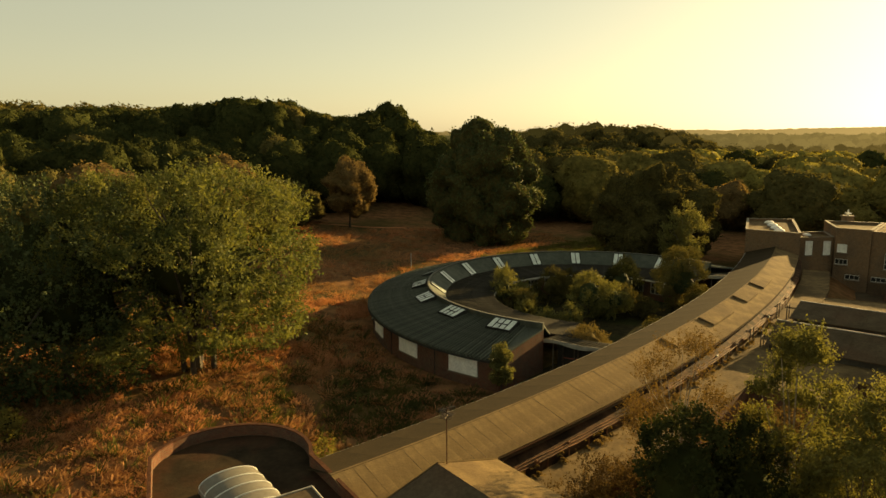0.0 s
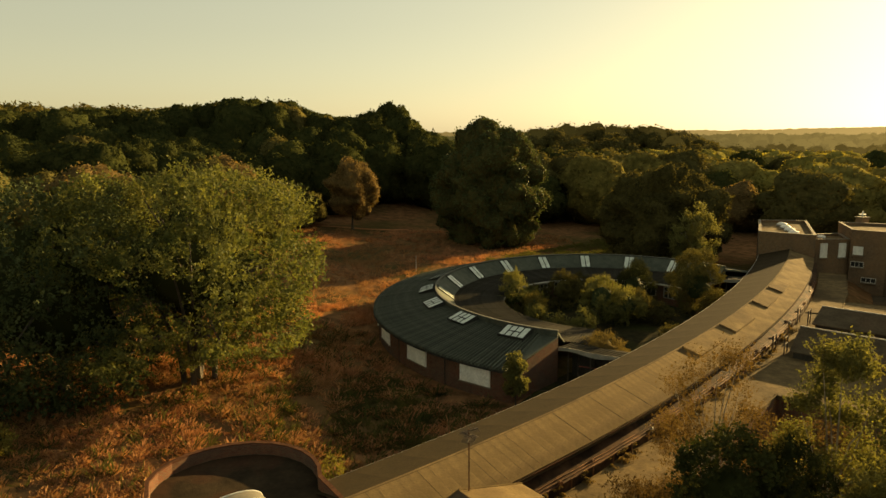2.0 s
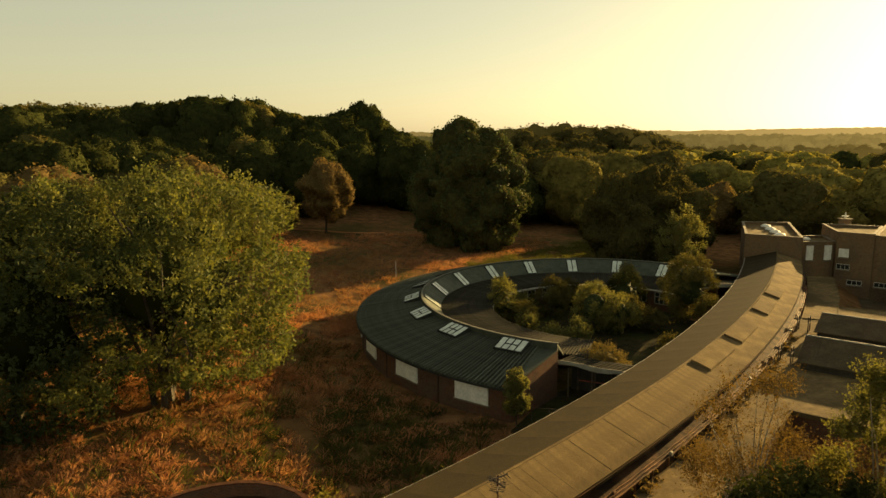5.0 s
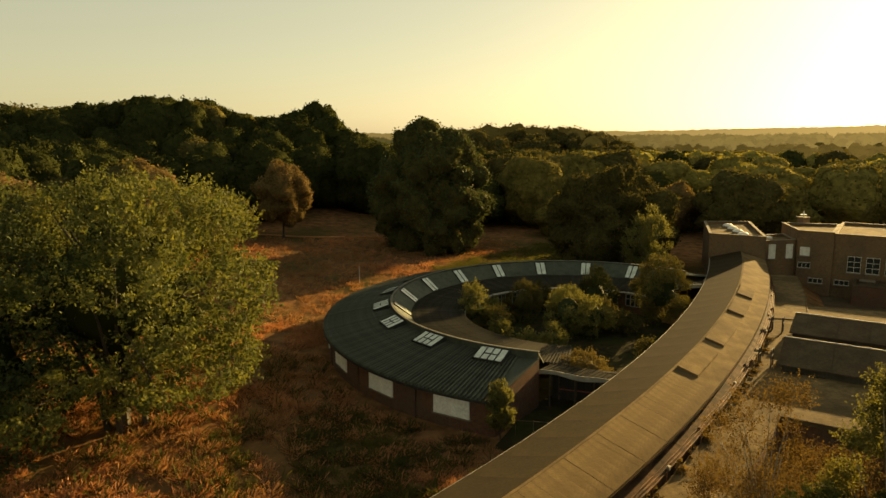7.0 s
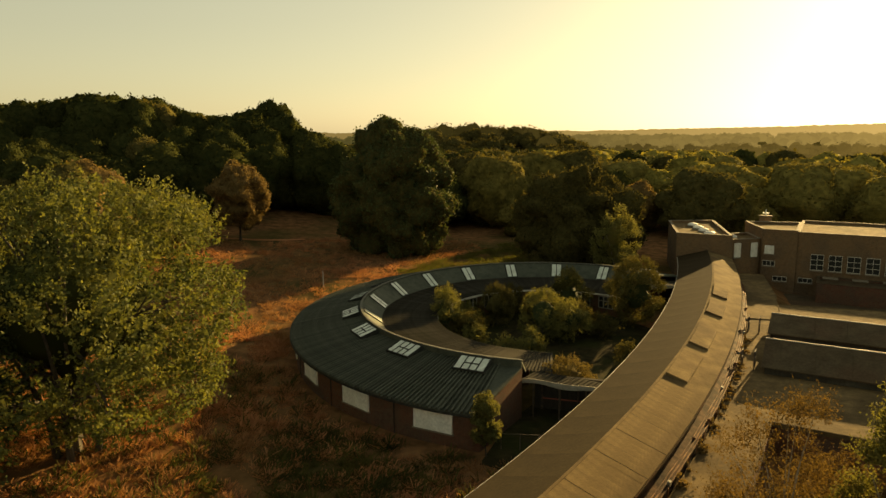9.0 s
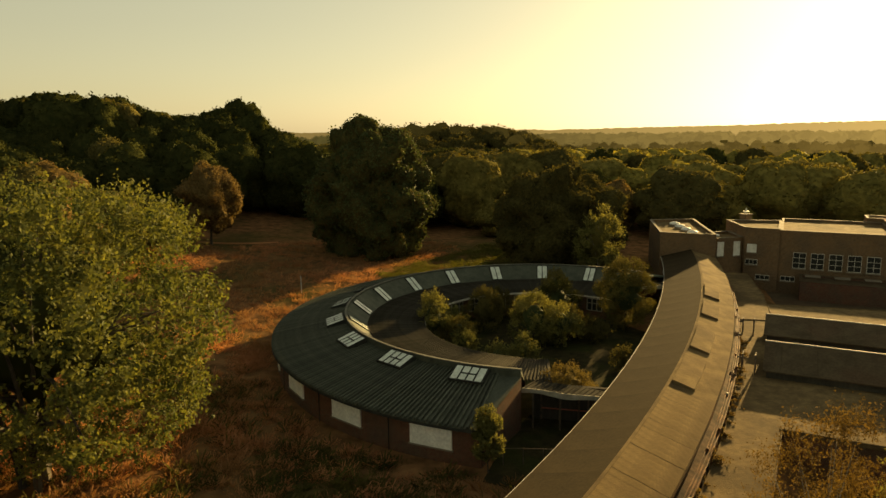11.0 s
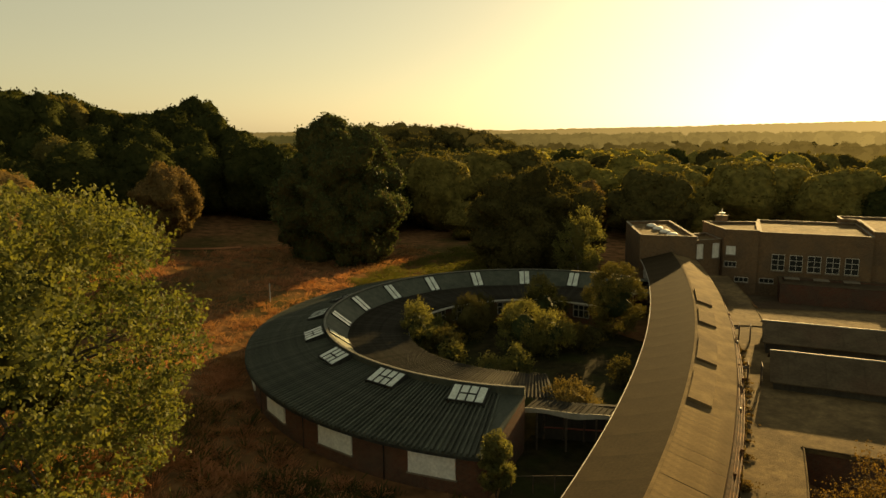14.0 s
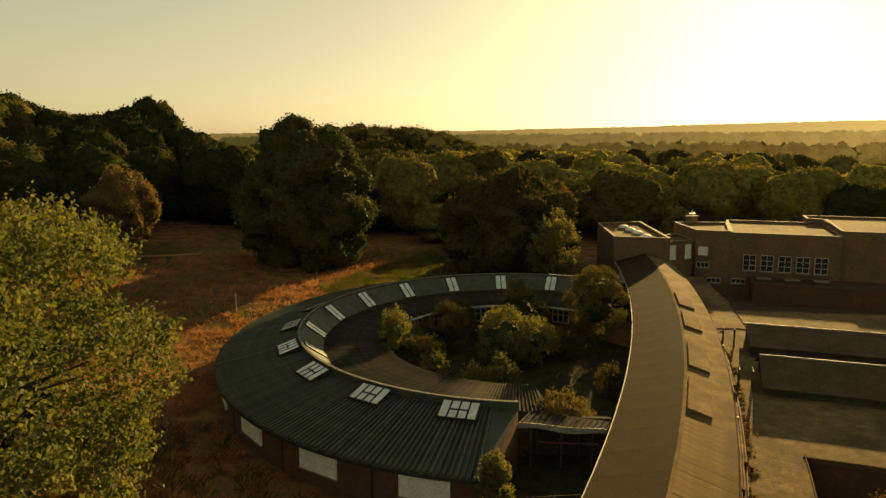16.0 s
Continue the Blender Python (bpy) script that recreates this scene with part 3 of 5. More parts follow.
for z in (0.9, 2.1):
    part("rail", mesh("rail", *tube_data([a + Vector((0, 0, z - 1.2)), b + Vector((0, 0, z - 1.2))], [0.05, 0.05], 5), M["paint_red" if z < 1 else "steel"]), lk)

# ---------------------------------------------------------------- long bent corridor
RL, RR, RX = 203.05, 209.85, 207.04
ZL, ZX, ZR = 3.2, 4.42, 3.6
A0, A1 = -57.6, -34.5


def corridor_strip(name, r0, z0, r1, z1, step, mat, lap=0.03, length=1.0):
    """One strip of roofing across a slope, its far edge lapped over the next."""
    h = radians(step)
    V = []
    for r, z in ((r0, z0), (r1, z1)):
        for f, up in ((-0.5, lap), (-0.44, lap), (-0.42, 0.0), (0.52, 0.0)):
            V.append((r * math.cos(h * f), r * math.sin(h * f), z + up))
    V += [(r1 * math.cos(h * f), r1 * math.sin(h * f), z1 - 0.07) for f in (-0.5, 0.52)]
    out = r1 > r0
    F = [(i, 4 + i, 5 + i, i + 1) for i in range(3)] + [(4, 8, 9, 7, 6, 5)]
    if not out:
        F = [tuple(reversed(f)) for f in F]
    return mesh(name, V, F, mat)


def build_corridor():
    c = thing("corridor_building", "long curving corridor with low-pitched grey felt roof", "building", kind="structure", at=(KX, KY, 0))

    def sweep(name, a0, a1, n, prof, mat, label=""):
        v, f, uv = arc_sweep(0, 0, a0, a1, n, prof)
        return part(name, mesh(name, v, f, mat, uv=uv), c, label)

    sweep("left_wall", A0, A1, 70, [(RL + 0.4, -2.5), (RL + 0.65, -2.5), (RL + 0.65, ZL - 0.1), (RL + 0.4, ZL - 0.1)], M["brick"])
    sweep("right_wall", A0, A1, 70, [(RR - 0.65, -3.5), (RR - 0.4, -3.5), (RR - 0.4, ZR - 0.12), (RR - 0.65, ZR - 0.12)], M["brick"])
    sweep("left_gutter", A0, A1, 90, [(RL - 0.07, ZL - 0.14), (RL + 0.05, ZL - 0.14), (RL + 0.05, ZL - 0.03), (RL - 0.07, ZL - 0.03)], M["dim_frame"], "pale gutter edge")
    sweep("right_gutter", A0, A1, 90, [(RR - 0.06, ZR - 0.2), (RR + 0.07, ZR - 0.2), (RR + 0.07, ZR - 0.09), (RR - 0.06, ZR - 0.09)], M["deck"], "dark rusty gutter")
    sweep("soffit", A0, A1, 70, [(RL, ZL - 0.2), (RR, ZR - 0.32), (RR, ZR - 0.24), (RL, ZL - 0.12)], M["dark_clad"])
    sweep("ridge_cap", A0, A1, 90, [(RX - 0.17, ZX - 0.08), (RX + 0.03, ZX - 0.03), (RX + 0.03, ZX + 0.01), (RX - 0.17, ZX - 0.022)], M["felt"], "lapped ridge capping")
    sweep("duct_cover", A0, A1, 90, [(RR - 0.45, 0.6), (210.3, 0.6), (210.3, 2.52), (RR - 0.45, 2.95)], M["duct"], "dark felt-covered service duct")
    step = 0.2
    # Left slope: smoother felt, also darkened in colour for its weaker sunlight.
    left = corridor_strip("left_strip", RX - 0.15, ZX - 0.03, RL, ZL, step * 4, M["shaded_smooth_felt"], 0.002)
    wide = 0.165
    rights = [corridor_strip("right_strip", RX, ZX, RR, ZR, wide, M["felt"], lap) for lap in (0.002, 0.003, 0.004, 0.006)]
    rr = random.Random(12)
    a = A0 + wide / 2
    while a < -49.3:
        part("roof_strip", rights[rr.choice((0, 1, 2, 3))], c, m=Matrix.Rotation(radians(a + rr.uniform(-0.012, 0.012)), 4, "Z") @ Matrix.Translation((0, 0, rr.uniform(-0.002, 0.002))))
        a += wide
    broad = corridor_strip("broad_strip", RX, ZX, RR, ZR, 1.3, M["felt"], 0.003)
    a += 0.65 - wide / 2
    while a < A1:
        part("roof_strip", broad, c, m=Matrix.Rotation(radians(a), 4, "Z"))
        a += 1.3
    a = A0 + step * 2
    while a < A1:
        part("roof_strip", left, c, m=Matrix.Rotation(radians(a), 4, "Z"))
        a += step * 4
    # four raised hatches on the sunny slope
    sl = (ZR - ZX) / (RR - RX)
    for a0, a1 in ((-49.1, -47.55), (-46.95, -45.45), (-44.2, -42.9), (-42.2, -40.8)):
        V = []
        r0, r1 = 207.16, 208.55
        n = 5
        for up in (-0.2, 0.17, 0.20):
            k = 0.03 if up == 0.20 else 0.0
            for i in range(n + 1):
                t = radians(a0 + (a1 - a0) * i / n)
                V.append(((r0 + k) * math.cos(t), (r0 + k) * math.sin(t), ZX + sl * (r0 - RX) + up))
            for i in range(n, -1, -1):
                t = radians(a0 + (a1 - a0) * i / n)
                V.append(((r1 - k) * math.cos(t), (r1 - k) * math.sin(t), ZX + sl * (r1 - RX) + up))
        m = 2 * (n + 1)
        F = [(lv * m + i, lv * m + (i + 1) % m, (lv + 1) * m + (i + 1) % m, (lv + 1) * m + i) for lv in (0, 1) for i in range(m)]
        F += [(2 * m + i, 2 * m + i + 1, 2 * m + m - 2 - i, 2 * m + m - 1 - i) for i in range(n)]
        F = [tuple(reversed(f)) for f in F]
        me = mesh("hatch", V, F, M["felt"])
        part("roof_hatch", me, c, "raised felt-covered roof hatch")
    # lagged pipes along the sunny wall, on brackets
    for r, z, rad, ph in ((210.06, 2.66, 0.035, 0.0), (210.2, 2.58, 0.045, 1.0), (210.36, 2.52, 0.05, 2.2)):
        pts = [(r * math.cos(radians(t)), r * math.sin(radians(t)), z + 0.02 * math.sin(t * 7 + ph) + 0.01 * math.sin(t * 19 + 2 * ph)) for t in np.arange(-57.2, -38.0, 0.15)]
        part("pipe", mesh("pipe", *tube_data(pts, [rad * (1.25 if i % 9 < 3 else 1.0) for i in range(len(pts))], 7), M["pipe"], smooth=True), c, "lagged pipe with torn rusty cover")
    for i in range(36):
        t = -57 + i * 0.53
        ch = [box_data(210.0, -0.04, 2.4, 210.46, 0.04, 2.45), box_data(210.41, -0.04, 1.6, 210.46, 0.04, 2.6)]
        part("pipe_bracket", mesh("pipe_bracket", *merge(ch), M["pipe"]), c, "", Matrix.Rotation(radians(t), 4, "Z"))
    for i in range(13):
        t = -56.2 + i * 1.37 + 0.3 * math.sin(i * 2.1)
        r = 210.14 + 0.2 * (i % 2)
        part("torn_lagging", mesh("torn_lagging", *box_data(r - 0.09, -0.14, 2.5, r + 0.08, 0.1, 2.74, 0.04), M["coping" if i % 3 == 0 else "pipe"]), c, "scrap of torn pipe lagging", Matrix.Rotation(radians(t), 4, "Z"))
    # windows in the two long walls
    for i in range(30):
        t = -56.8 + i * 0.75
        for r, z in ((RL + 0.36, 2.0),):
            w = part("corridor_window", mesh("glass", *box_data(r - 0.02, -1.0, 1.0, r + 0.03, 1.0, 2.5), M["glass"]), c, "", Matrix.Rotation(radians(t), 4, "Z"))
            ch = [box_data(r - 0.06, y - 0.04, 1.0, r, y + 0.04, 2.5) for y in (-1.0, 0.0, 1.0)] + [box_data(r - 0.05, -1, zz - 0.03, r, 1, zz + 0.03) for zz in (1.0, 2.0, 2.5)]
            part("window_frame", mesh("window_frame", *merge(ch), M["pale_frame"]), w)


build_corridor()

# ---------------------------------------------------------------- flat roofs beside the corridor
ZF = 2.0


def arc_pts(r, a0, a1, n):
    return [(KX + r * math.cos(radians(a0 + (a1 - a0) * i / n)), KY + r * math.sin(radians(a0 + (a1 - a0) * i / n))) for i in range(n + 1)]


def flat_block(name, poly, top, bottom, label, mat="flat_felt", edge=0.12, wall="brick", joined=-1):
    ob = thing(name, label, "building", kind="structure")
    v, f = prism_data(poly, bottom, top - 0.25)
    per, uvs = 0, []
    for i, p in enumerate(poly):
        uvs.append(per)
        per += (Vector(poly[(i + 1) % len(poly)]) - Vector(p)).length
    part("wall", mesh("wall", v, f, M[wall], uv=[(uvs[i % len(poly)], q[2]) for i, q in enumerate(v)]), ob)
    cx, cy = sum(p[0] for p in poly) / len(poly), sum(p[1] for p in poly) / len(poly)
    over = [(p[0] + edge * (1 if p[0] > cx else -1), p[1] + edge * (1 if p[1] > cy else -1)) for p in poly]
    part("roof_deck", mesh("roof_deck", *prism_data(over, top - 0.246, top), M[mat]), ob, "weathered flat felt roof")
    n = len(over)
    for i in range(n):
        a, b = Vector((*over[i], top + 0.03)), Vector((*over[(i + 1) % n], top + 0.03))
        if (b - a).length > 0.3 and i != joined:
            part("edge_trim", mesh("edge_trim", *tube_data([a, b], [0.05, 0.05], 4), M["flat_felt"]), ob)
    return ob


HO = (74.5, 79.9)              # corner of the hall
U = Vector((0.675, -0.738))     # along the fronts of sheds and hall
N = Vector((0.738, 0.675))      # away from the viewer


def along(o, a, b):
    p = Vector(o) + U * a + N * b
    return (p.x, p.y)


# strip between corridor and sunken court
flat_block("side_range", arc_pts(210.5, -57.2, -48.75, 12) + arc_pts(213.6, -57.2, -48.75, 12)[::-1], ZF + 0.006, -3.2, "low flat-roofed range beside the corridor", joined=12)
HC = (33.75, 41.05)
front = arc_pts(210.5, -48.74, -41.9, 10)
flat_block("court_block", [front[0], HC, along(HC, 6.2, 0), along(HC, 6.2, 5.6), along(HC, 22, 5.6), along(HC, 22, 22)] + [(51.5, 59.8)] + front[::-1][:-1], ZF, -3.2, "flat-roofed block behind the sunken court", joined=0)
flat_block("curved_block", arc_pts(210.5, -41.85, -35.4, 10) + arc_pts(213.6, -41.75, -35.4, 10)[::-1], 1.85, -3.2, "curving flat roof beside the corridor")
flat_block("low_block", [(51.7, 59.7), (60.4, 50.2), (76.0, 46.0), (76.0, 51.2), (57.6, 65.0)], 1.75, -3.4, "low flat roof in front of the hall")


def shed_roof(name, o, length, near, far, ridge, eave, label):
    """Low-pitched roof on dark walls: near slope, far slope, gable end, verge trim along the ridge."""
    ob = thing(name, label, "roof", kind="structure")
    a, b = along(o, 0, -near), along(o, length, -near)
    c, d = along(o, 0, 0), along(o, length, 0)
    e, g = along(o, 0, far), along(o, length, far)
    v = [(*a, eave), (*b, eave), (*d, ridge), (*c, ridge), (*g, eave), (*e, eave)]
    v += [(x, y, z - 0.1) for x, y, z in v]
    F = [(0, 1, 2, 3), (3, 2, 4, 5), (7, 6, 9, 8), (8, 9, 11, 10), (0, 6, 7, 1), (5, 4, 10, 11), (0, 3, 9, 6), (3, 5, 11, 9), (2, 1, 7, 8), (4, 2, 8, 10)]
    part("roof_slope", mesh("roof_slope", v, F, M["dark_felt"]), ob, "dark felt roof slope")
    ins = 0.25
    w = [along(o, ins, -near + ins), along(o, length - ins, -near + ins), along(o, length - ins, far - ins), along(o, ins, far - ins)]
    part("wall", mesh("wall", *prism_data(w, ZF - 0.4, eave - 0.06), M["dark_clad"]), ob)
    gw = [(*along(o, ins, -near + ins), eave - 0.07), (*along(o, ins, far - ins), eave - 0.07), (*along(o, ins, 0), ridge - 0.12)]
    gw += [(*along(o, ins + 0.15, -near + ins), eave - 0.07), (*along(o, ins + 0.15, far - ins), eave - 0.07), (*along(o, ins + 0.15, 0), ridge - 0.12)]
    part("gable", mesh("gable", gw, [(0, 2, 1), (3, 4, 5), (0, 1, 4, 3), (1, 2, 5, 4), (2, 0, 3, 5)], M["dark_clad"]), ob)
    part("ridge_trim", mesh("ridge_trim", *tube_data([(*c, ridge + 0.02), (*d, ridge + 0.02)], [0.07, 0.07], 6), M["coping"]), ob, "pale ridge trim")
    k = 1.2
    while k < length:
        p, q = (*along(o, k, -near), eave + 0.02), (*along(o, k, -0.1), ridge + 0.0)
        part("seam", mesh("seam", *tube_data([p, q], [0.008, 0.008], 4), M["dark_felt"]), ob)
        k += 2.4
    return ob


shed_roof("workshop_roof", (41.8, 50.2), 26, 3.1, 3.0, 4.0, 2.62, "dark low-pitched roof with pale ridge")
shed_roof("second_workshop_roof", (48.4, 56.6), 26, 3.8, 3.0, 3.85, 3.0, "second dark low-pitched roof with pale ridge")


def pipe_frame(o, label):
    ob = thing("pipe_frame", label, "frame", "pipe frames")
    p = Vector((*o, ZF))
    for a in (0, 0.9):
        for b in (0, 0.9):
            q = p + Vector((U.x * a + N.x * b, U.y * a + N.y * b, 0))
            part("leg", mesh("leg", *tube_data([q, q + Vector((0, 0, 1.5))], [0.05, 0.05], 6), M["steel"]), ob)
    for z in (0.9, 1.45):
        for a in (0, 0.9):
            q = p + Vector((U.x * a, U.y * a, z))
            part("rail", mesh("rail", *tube_data([q, q + Vector((N.x * 0.9, N.y * 0.9, 0))], [0.04, 0.04], 6), M["steel"]), ob)
    q = p + Vector((0, 0, 1.2))
    end = Vector((KX, KY)) + (Vector((q.x, q.y)) - Vector((KX, KY))).normalized() * 210.3
    for k in (0, 0.25):
        part("cross_pipe", mesh("cross_pipe", *tube_data([q + Vector((N.x * k, N.y * k, 0)), (end.x + N.x * k, end.y + N.y * k, q.z)], [0.07, 0.07], 7), M["steel"]), ob)
    return ob


pipe_frame((39.0, 49.6), "rusty steel pipe frame on the flat roof")
pipe_frame((46.4, 57.2), "rusty steel pipe frame beside the second roof")
for p in ((41.82, 49.9, 3.66),):
    v = thing("roof_vent", "small white box vent on the gable", "vent", at=p)
    part("body", mesh("body", *box_data(-0.1, -0.12, -0.35, 0.1, 0.12, 0.12, 0.03), M["board"]), v)

# ---------------------------------------------------------------- brick tower, link and hall


def parapet_block(name, poly, top, bottom, label, roof_drop=0.45, wall="brown_brick", roofmat="flat_felt", cope="concrete"):
    """Flat-roofed brick block with a parapet, coping and sunk roof."""
    ob = thing(name, label, "building", kind="structure")
    n = len(poly)
    c = Vector((sum(p[0] for p in poly) / n, sum(p[1] for p in poly) / n))
    inner = []
    for i in range(n):
        p, a, b = Vector(poly[i]), Vector(poly[i - 1]), Vector(poly[(i + 1) % n])
        inner.append(p + ((a - p).normalized() + (b - p).normalized()) * 0.3)
    per, uvs = 0, []
    for i in range(n):
        uvs.append(per)
        per += (Vector(poly[(i + 1) % n]) - Vector(poly[i])).length
    V = [(*poly[i], bottom) for i in range(n)] + [(*poly[i], top) for i in range(n)] + [(*inner[i], top) for i in range(n)] + [(*inner[i], top - roof_drop) for i in range(n)]
    F = []
    for lv in range(3):
        for i in range(n):
            j = (i + 1) % n
            F.append((lv * n + i, lv * n + j, (lv + 1) * n + j, (lv + 1) * n + i))
    uv = [(uvs[i % n], V[i][2]) for i in range(len(V))]
    part("wall", mesh("wall", V, F, M[wall], uv=uv), ob)
    part("roof_deck", mesh("roof_deck", *prism_data([tuple(p) for p in inner], top - roof_drop - 0.2, top - roof_drop + 0.004), M[roofmat]), ob, "flat felt roof")
    for i in range(n):
        a, b = Vector((*poly[i], 0)), Vector((*poly[(i + 1) % n], 0))
        d = (b - a).normalized()
        nn = Vector((d.y, -d.x, 0))
        q = [a + nn * 0.06 - d * 0.05, b + nn * 0.06 + d * 0.05, b - nn * 0.32 - d * 0.0, a - nn * 0.32]
        part("coping", mesh("coping", *prism_data([(p.x, p.y) for p in q], top + 0.002 * (i + 1), top + 0.055 + 0.003 * i), M[cope]), ob)
    return ob


T0 = (60.3, 86.75)
tw = parapet_block("stair_tower", [T0, (65.46, 81.85), (73.9, 96.1), (67.4, 98.4)], 6.5, -3, "square brick tower with flat roof and domes", 0.35)


def dome(x, y, z, r):
    ob = thing("dome_light", "white domed rooflight on the flat roof", "rooflight", "dome rooflights", at=(x, y, z))
    V, F = [], []
    n, m = 14, 5
    for j in range(m + 1):
        a = math.pi / 2 * j / m
        for i in range(n):
            b = 2 * math.pi * i / n
            V.append((r * math.cos(a) * math.cos(b), r * math.cos(a) * math.sin(b), 0.2 + 0.5 * r * math.sin(a)))
    for j in range(m):
        for i in range(n):
            k = (i + 1) % n
            F.append((j * n + i, j * n + k, (j + 1) * n + k, (j + 1) * n + i))
    part("dome", mesh("dome", V, F, M["board"], smooth=True), ob)
    part("kerb", mesh("kerb", *tube_data([(0, 0, -0.1), (0, 0, 0.2)], [r * 1.08, r * 1.03], 14), M["concrete"]), ob)
    return ob


for i in range(4):
    p = Vector((68.2, 93.6)).lerp(Vector((64.6, 85.4)), i / 3)
    dome(p.x, p.y, 6.15, 0.75)
dome(69.9, 86.9, 5.2, 0.6)
parapet_block("link_block", [(67.06, 84.45), (71.9, 83.8), (74.4, 89.1), (69.8, 89.1)], 5.5, -3, "lower brick link between tower and hall", 0.3)
parapet_block("hall_annex", [along(HO, -4.3, 0), HO, along(HO, 0, 9.8), (75.2, 90.6)], 6.95, -4, "brown brick end block of the hall", 0.3)
parapet_block("hall", [along(HO, 0.02, 0.35), along(HO, 13.2, 0.35), along(HO, 13.2, 14), along(HO, 0.02, 14)], 6.75, -4, "brown brick hall with tall windows and flat roof", 0.3)
parapet_block("hall_wing", [along(HO, 13.25, 1.2), along(HO, 32, 1.2), along(HO, 32, 18), along(HO, 11, 18), along(HO, 11, 14.1), along(HO, 13.25, 14.1)], 7.3, -4, "further wing of the brick hall", 0.3)
# Darker brick and coping than the hall's, for the shade on this range.
low = parapet_block("hall_plinth", [along(HO, 2.7, -4.5), along(HO, 24, -4.5), along(HO, 24, 0.3), along(HO, 2.7, 0.3)], 0.9, -4, "low brick range under the hall windows, coloured dark for shade", 0.25, "brick", "dark_felt", "dark_felt")


def wall_window(parent, o, off, width, z0, z1, cols, rows, label, mat="glass", frame="pale_frame", out=0.0, face=U):
    """Window set in a front that runs along U; glass, frame bars and sill."""
    d = Vector(face).normalized()
    x, y = Vector(o) + d * off + Vector((d.y, -d.x)) * out
    rz = math.degrees(math.atan2(d.y, d.x))
    ob = thing("window", label, "window", kind="structure", at=(x, y, 0), rz=rz)
    for c in range(cols):
        for r in range(rows):
            za, zb = z0 + (z1 - z0) * r / rows, z0 + (z1 - z0) * (r + 1) / rows
            part("pane", mesh("pane", *box_data(width * c / cols + 0.02, -0.06, za + 0.02, width * (c + 1) / cols - 0.02, 0.05, zb - 0.02), M[mat]), ob)
    ch = [box_data(width * c / cols - 0.022, -0.12, z0, width * c / cols + 0.022, 0.0, z1) for c in range(cols + 1)]
    ch += [box_data(0, -0.11, z0 + (z1 - z0) * r / rows - 0.025, width, 0.0, z0 + (z1 - z0) * r / rows + 0.025) for r in range(rows + 1)]
    part("window_frame", mesh("window_frame", *merge(ch), M[frame]), ob)
    part("window_sill", mesh("window_sill", *box_data(-0.1, -0.3, z0 - 0.16, width + 0.1, 0.0, z0 - 0.04), M["concrete"]), ob)
    return ob


for i in range(5):
    wall_window(None, HO, 1.75 + i * 2.13, 1.5, 1.75, 3.85, 2, 3, "tall hall window with pale glazing bars", out=-0.33)
wall_window(None, along(HO, -4.3, 0), 0.35, 1.15, 3.6, 4.7, 1, 1, "white boarded window in the brick front", "board", "board")
wall_window(None, along(HO, -4.3, 0), 0.2, 1.5, 1.9, 2.6, 3, 1, "small dark window in the brick front")
for off in (0.95, 3.5):
    wall_window(None, (67.06, 84.45), off, 0.95, 3.0, 4.95, 1, 1, "tall white boarded window", "board", "board", face=(4.84, -0.65))
for off in (-2.7, 0.4):
    wall_window(None, HO, off, 1.7, -0.1, 0.5, 3, 1, "strip window with white frame", out=-0.0 if off < 0 else -0.33)


for i in range(3):
    x, y = along(HO, 4.2 + i * 3.4, -0.9)
    led = thing("roof_ledge", "low pale capped vent on the low roof", "vent", "hall vents", at=(x, y, 0.66), rz=math.degrees(math.atan2(U.y, U.x)))
    part("kerb", mesh("kerb", *box_data(-0.8, -0.5, 0, 0.8, 0.5, 0.3), M["dark_felt"]), led)
    part("cap", mesh("cap", *box_data(-0.9, -0.6, 0.304, 0.9, 0.6, 0.4, 0.03), M["concrete"]), led)


def chimney(x, y, z):
    ob = thing("chimney", "short brick chimney with white cowl", "chimney", at=(x, y, z))
    part("stack", mesh("stack", *box_data(-0.6, -0.6, -1.0, 0.6, 0.6, 0.9, 0.05), M["brown_brick"], uv=None), ob)
    part("cap", mesh("cap", *box_data(-0.75, -0.75, 0.9, 0.75, 0.75, 1.02, 0.03), M["concrete"]), ob)
    part("cowl", mesh("cowl", *tube_data([(0, 0, 1.02), (0, 0, 1.3), (0, 0, 1.32), (0, 0, 1.4), (0, 0, 1.42), (0, 0, 1.9)], [0.14, 0.14, 0.5, 0.5, 0.1, 0.08], 10), M["board"]), ob, "white cowl")


chimney(79.3, 91.0, 6.6)
# Slab under the hall, its dark colour standing in for the trench's shadow.
yard = [along(HO, -6, -1), along(HO, -6, -16), along(HO, 26, -20), along(HO, 26, -1)]
tagged(new("yard", mesh("yard", *prism_data(yard[::-1], -4.5, -1.6), M["dark_felt"])), "yard slab coloured dark for the shadow below the hall", "yard", kind="structure")

# ---------------------------------------------------------------- rounded block, gabled roof and mast near the viewer


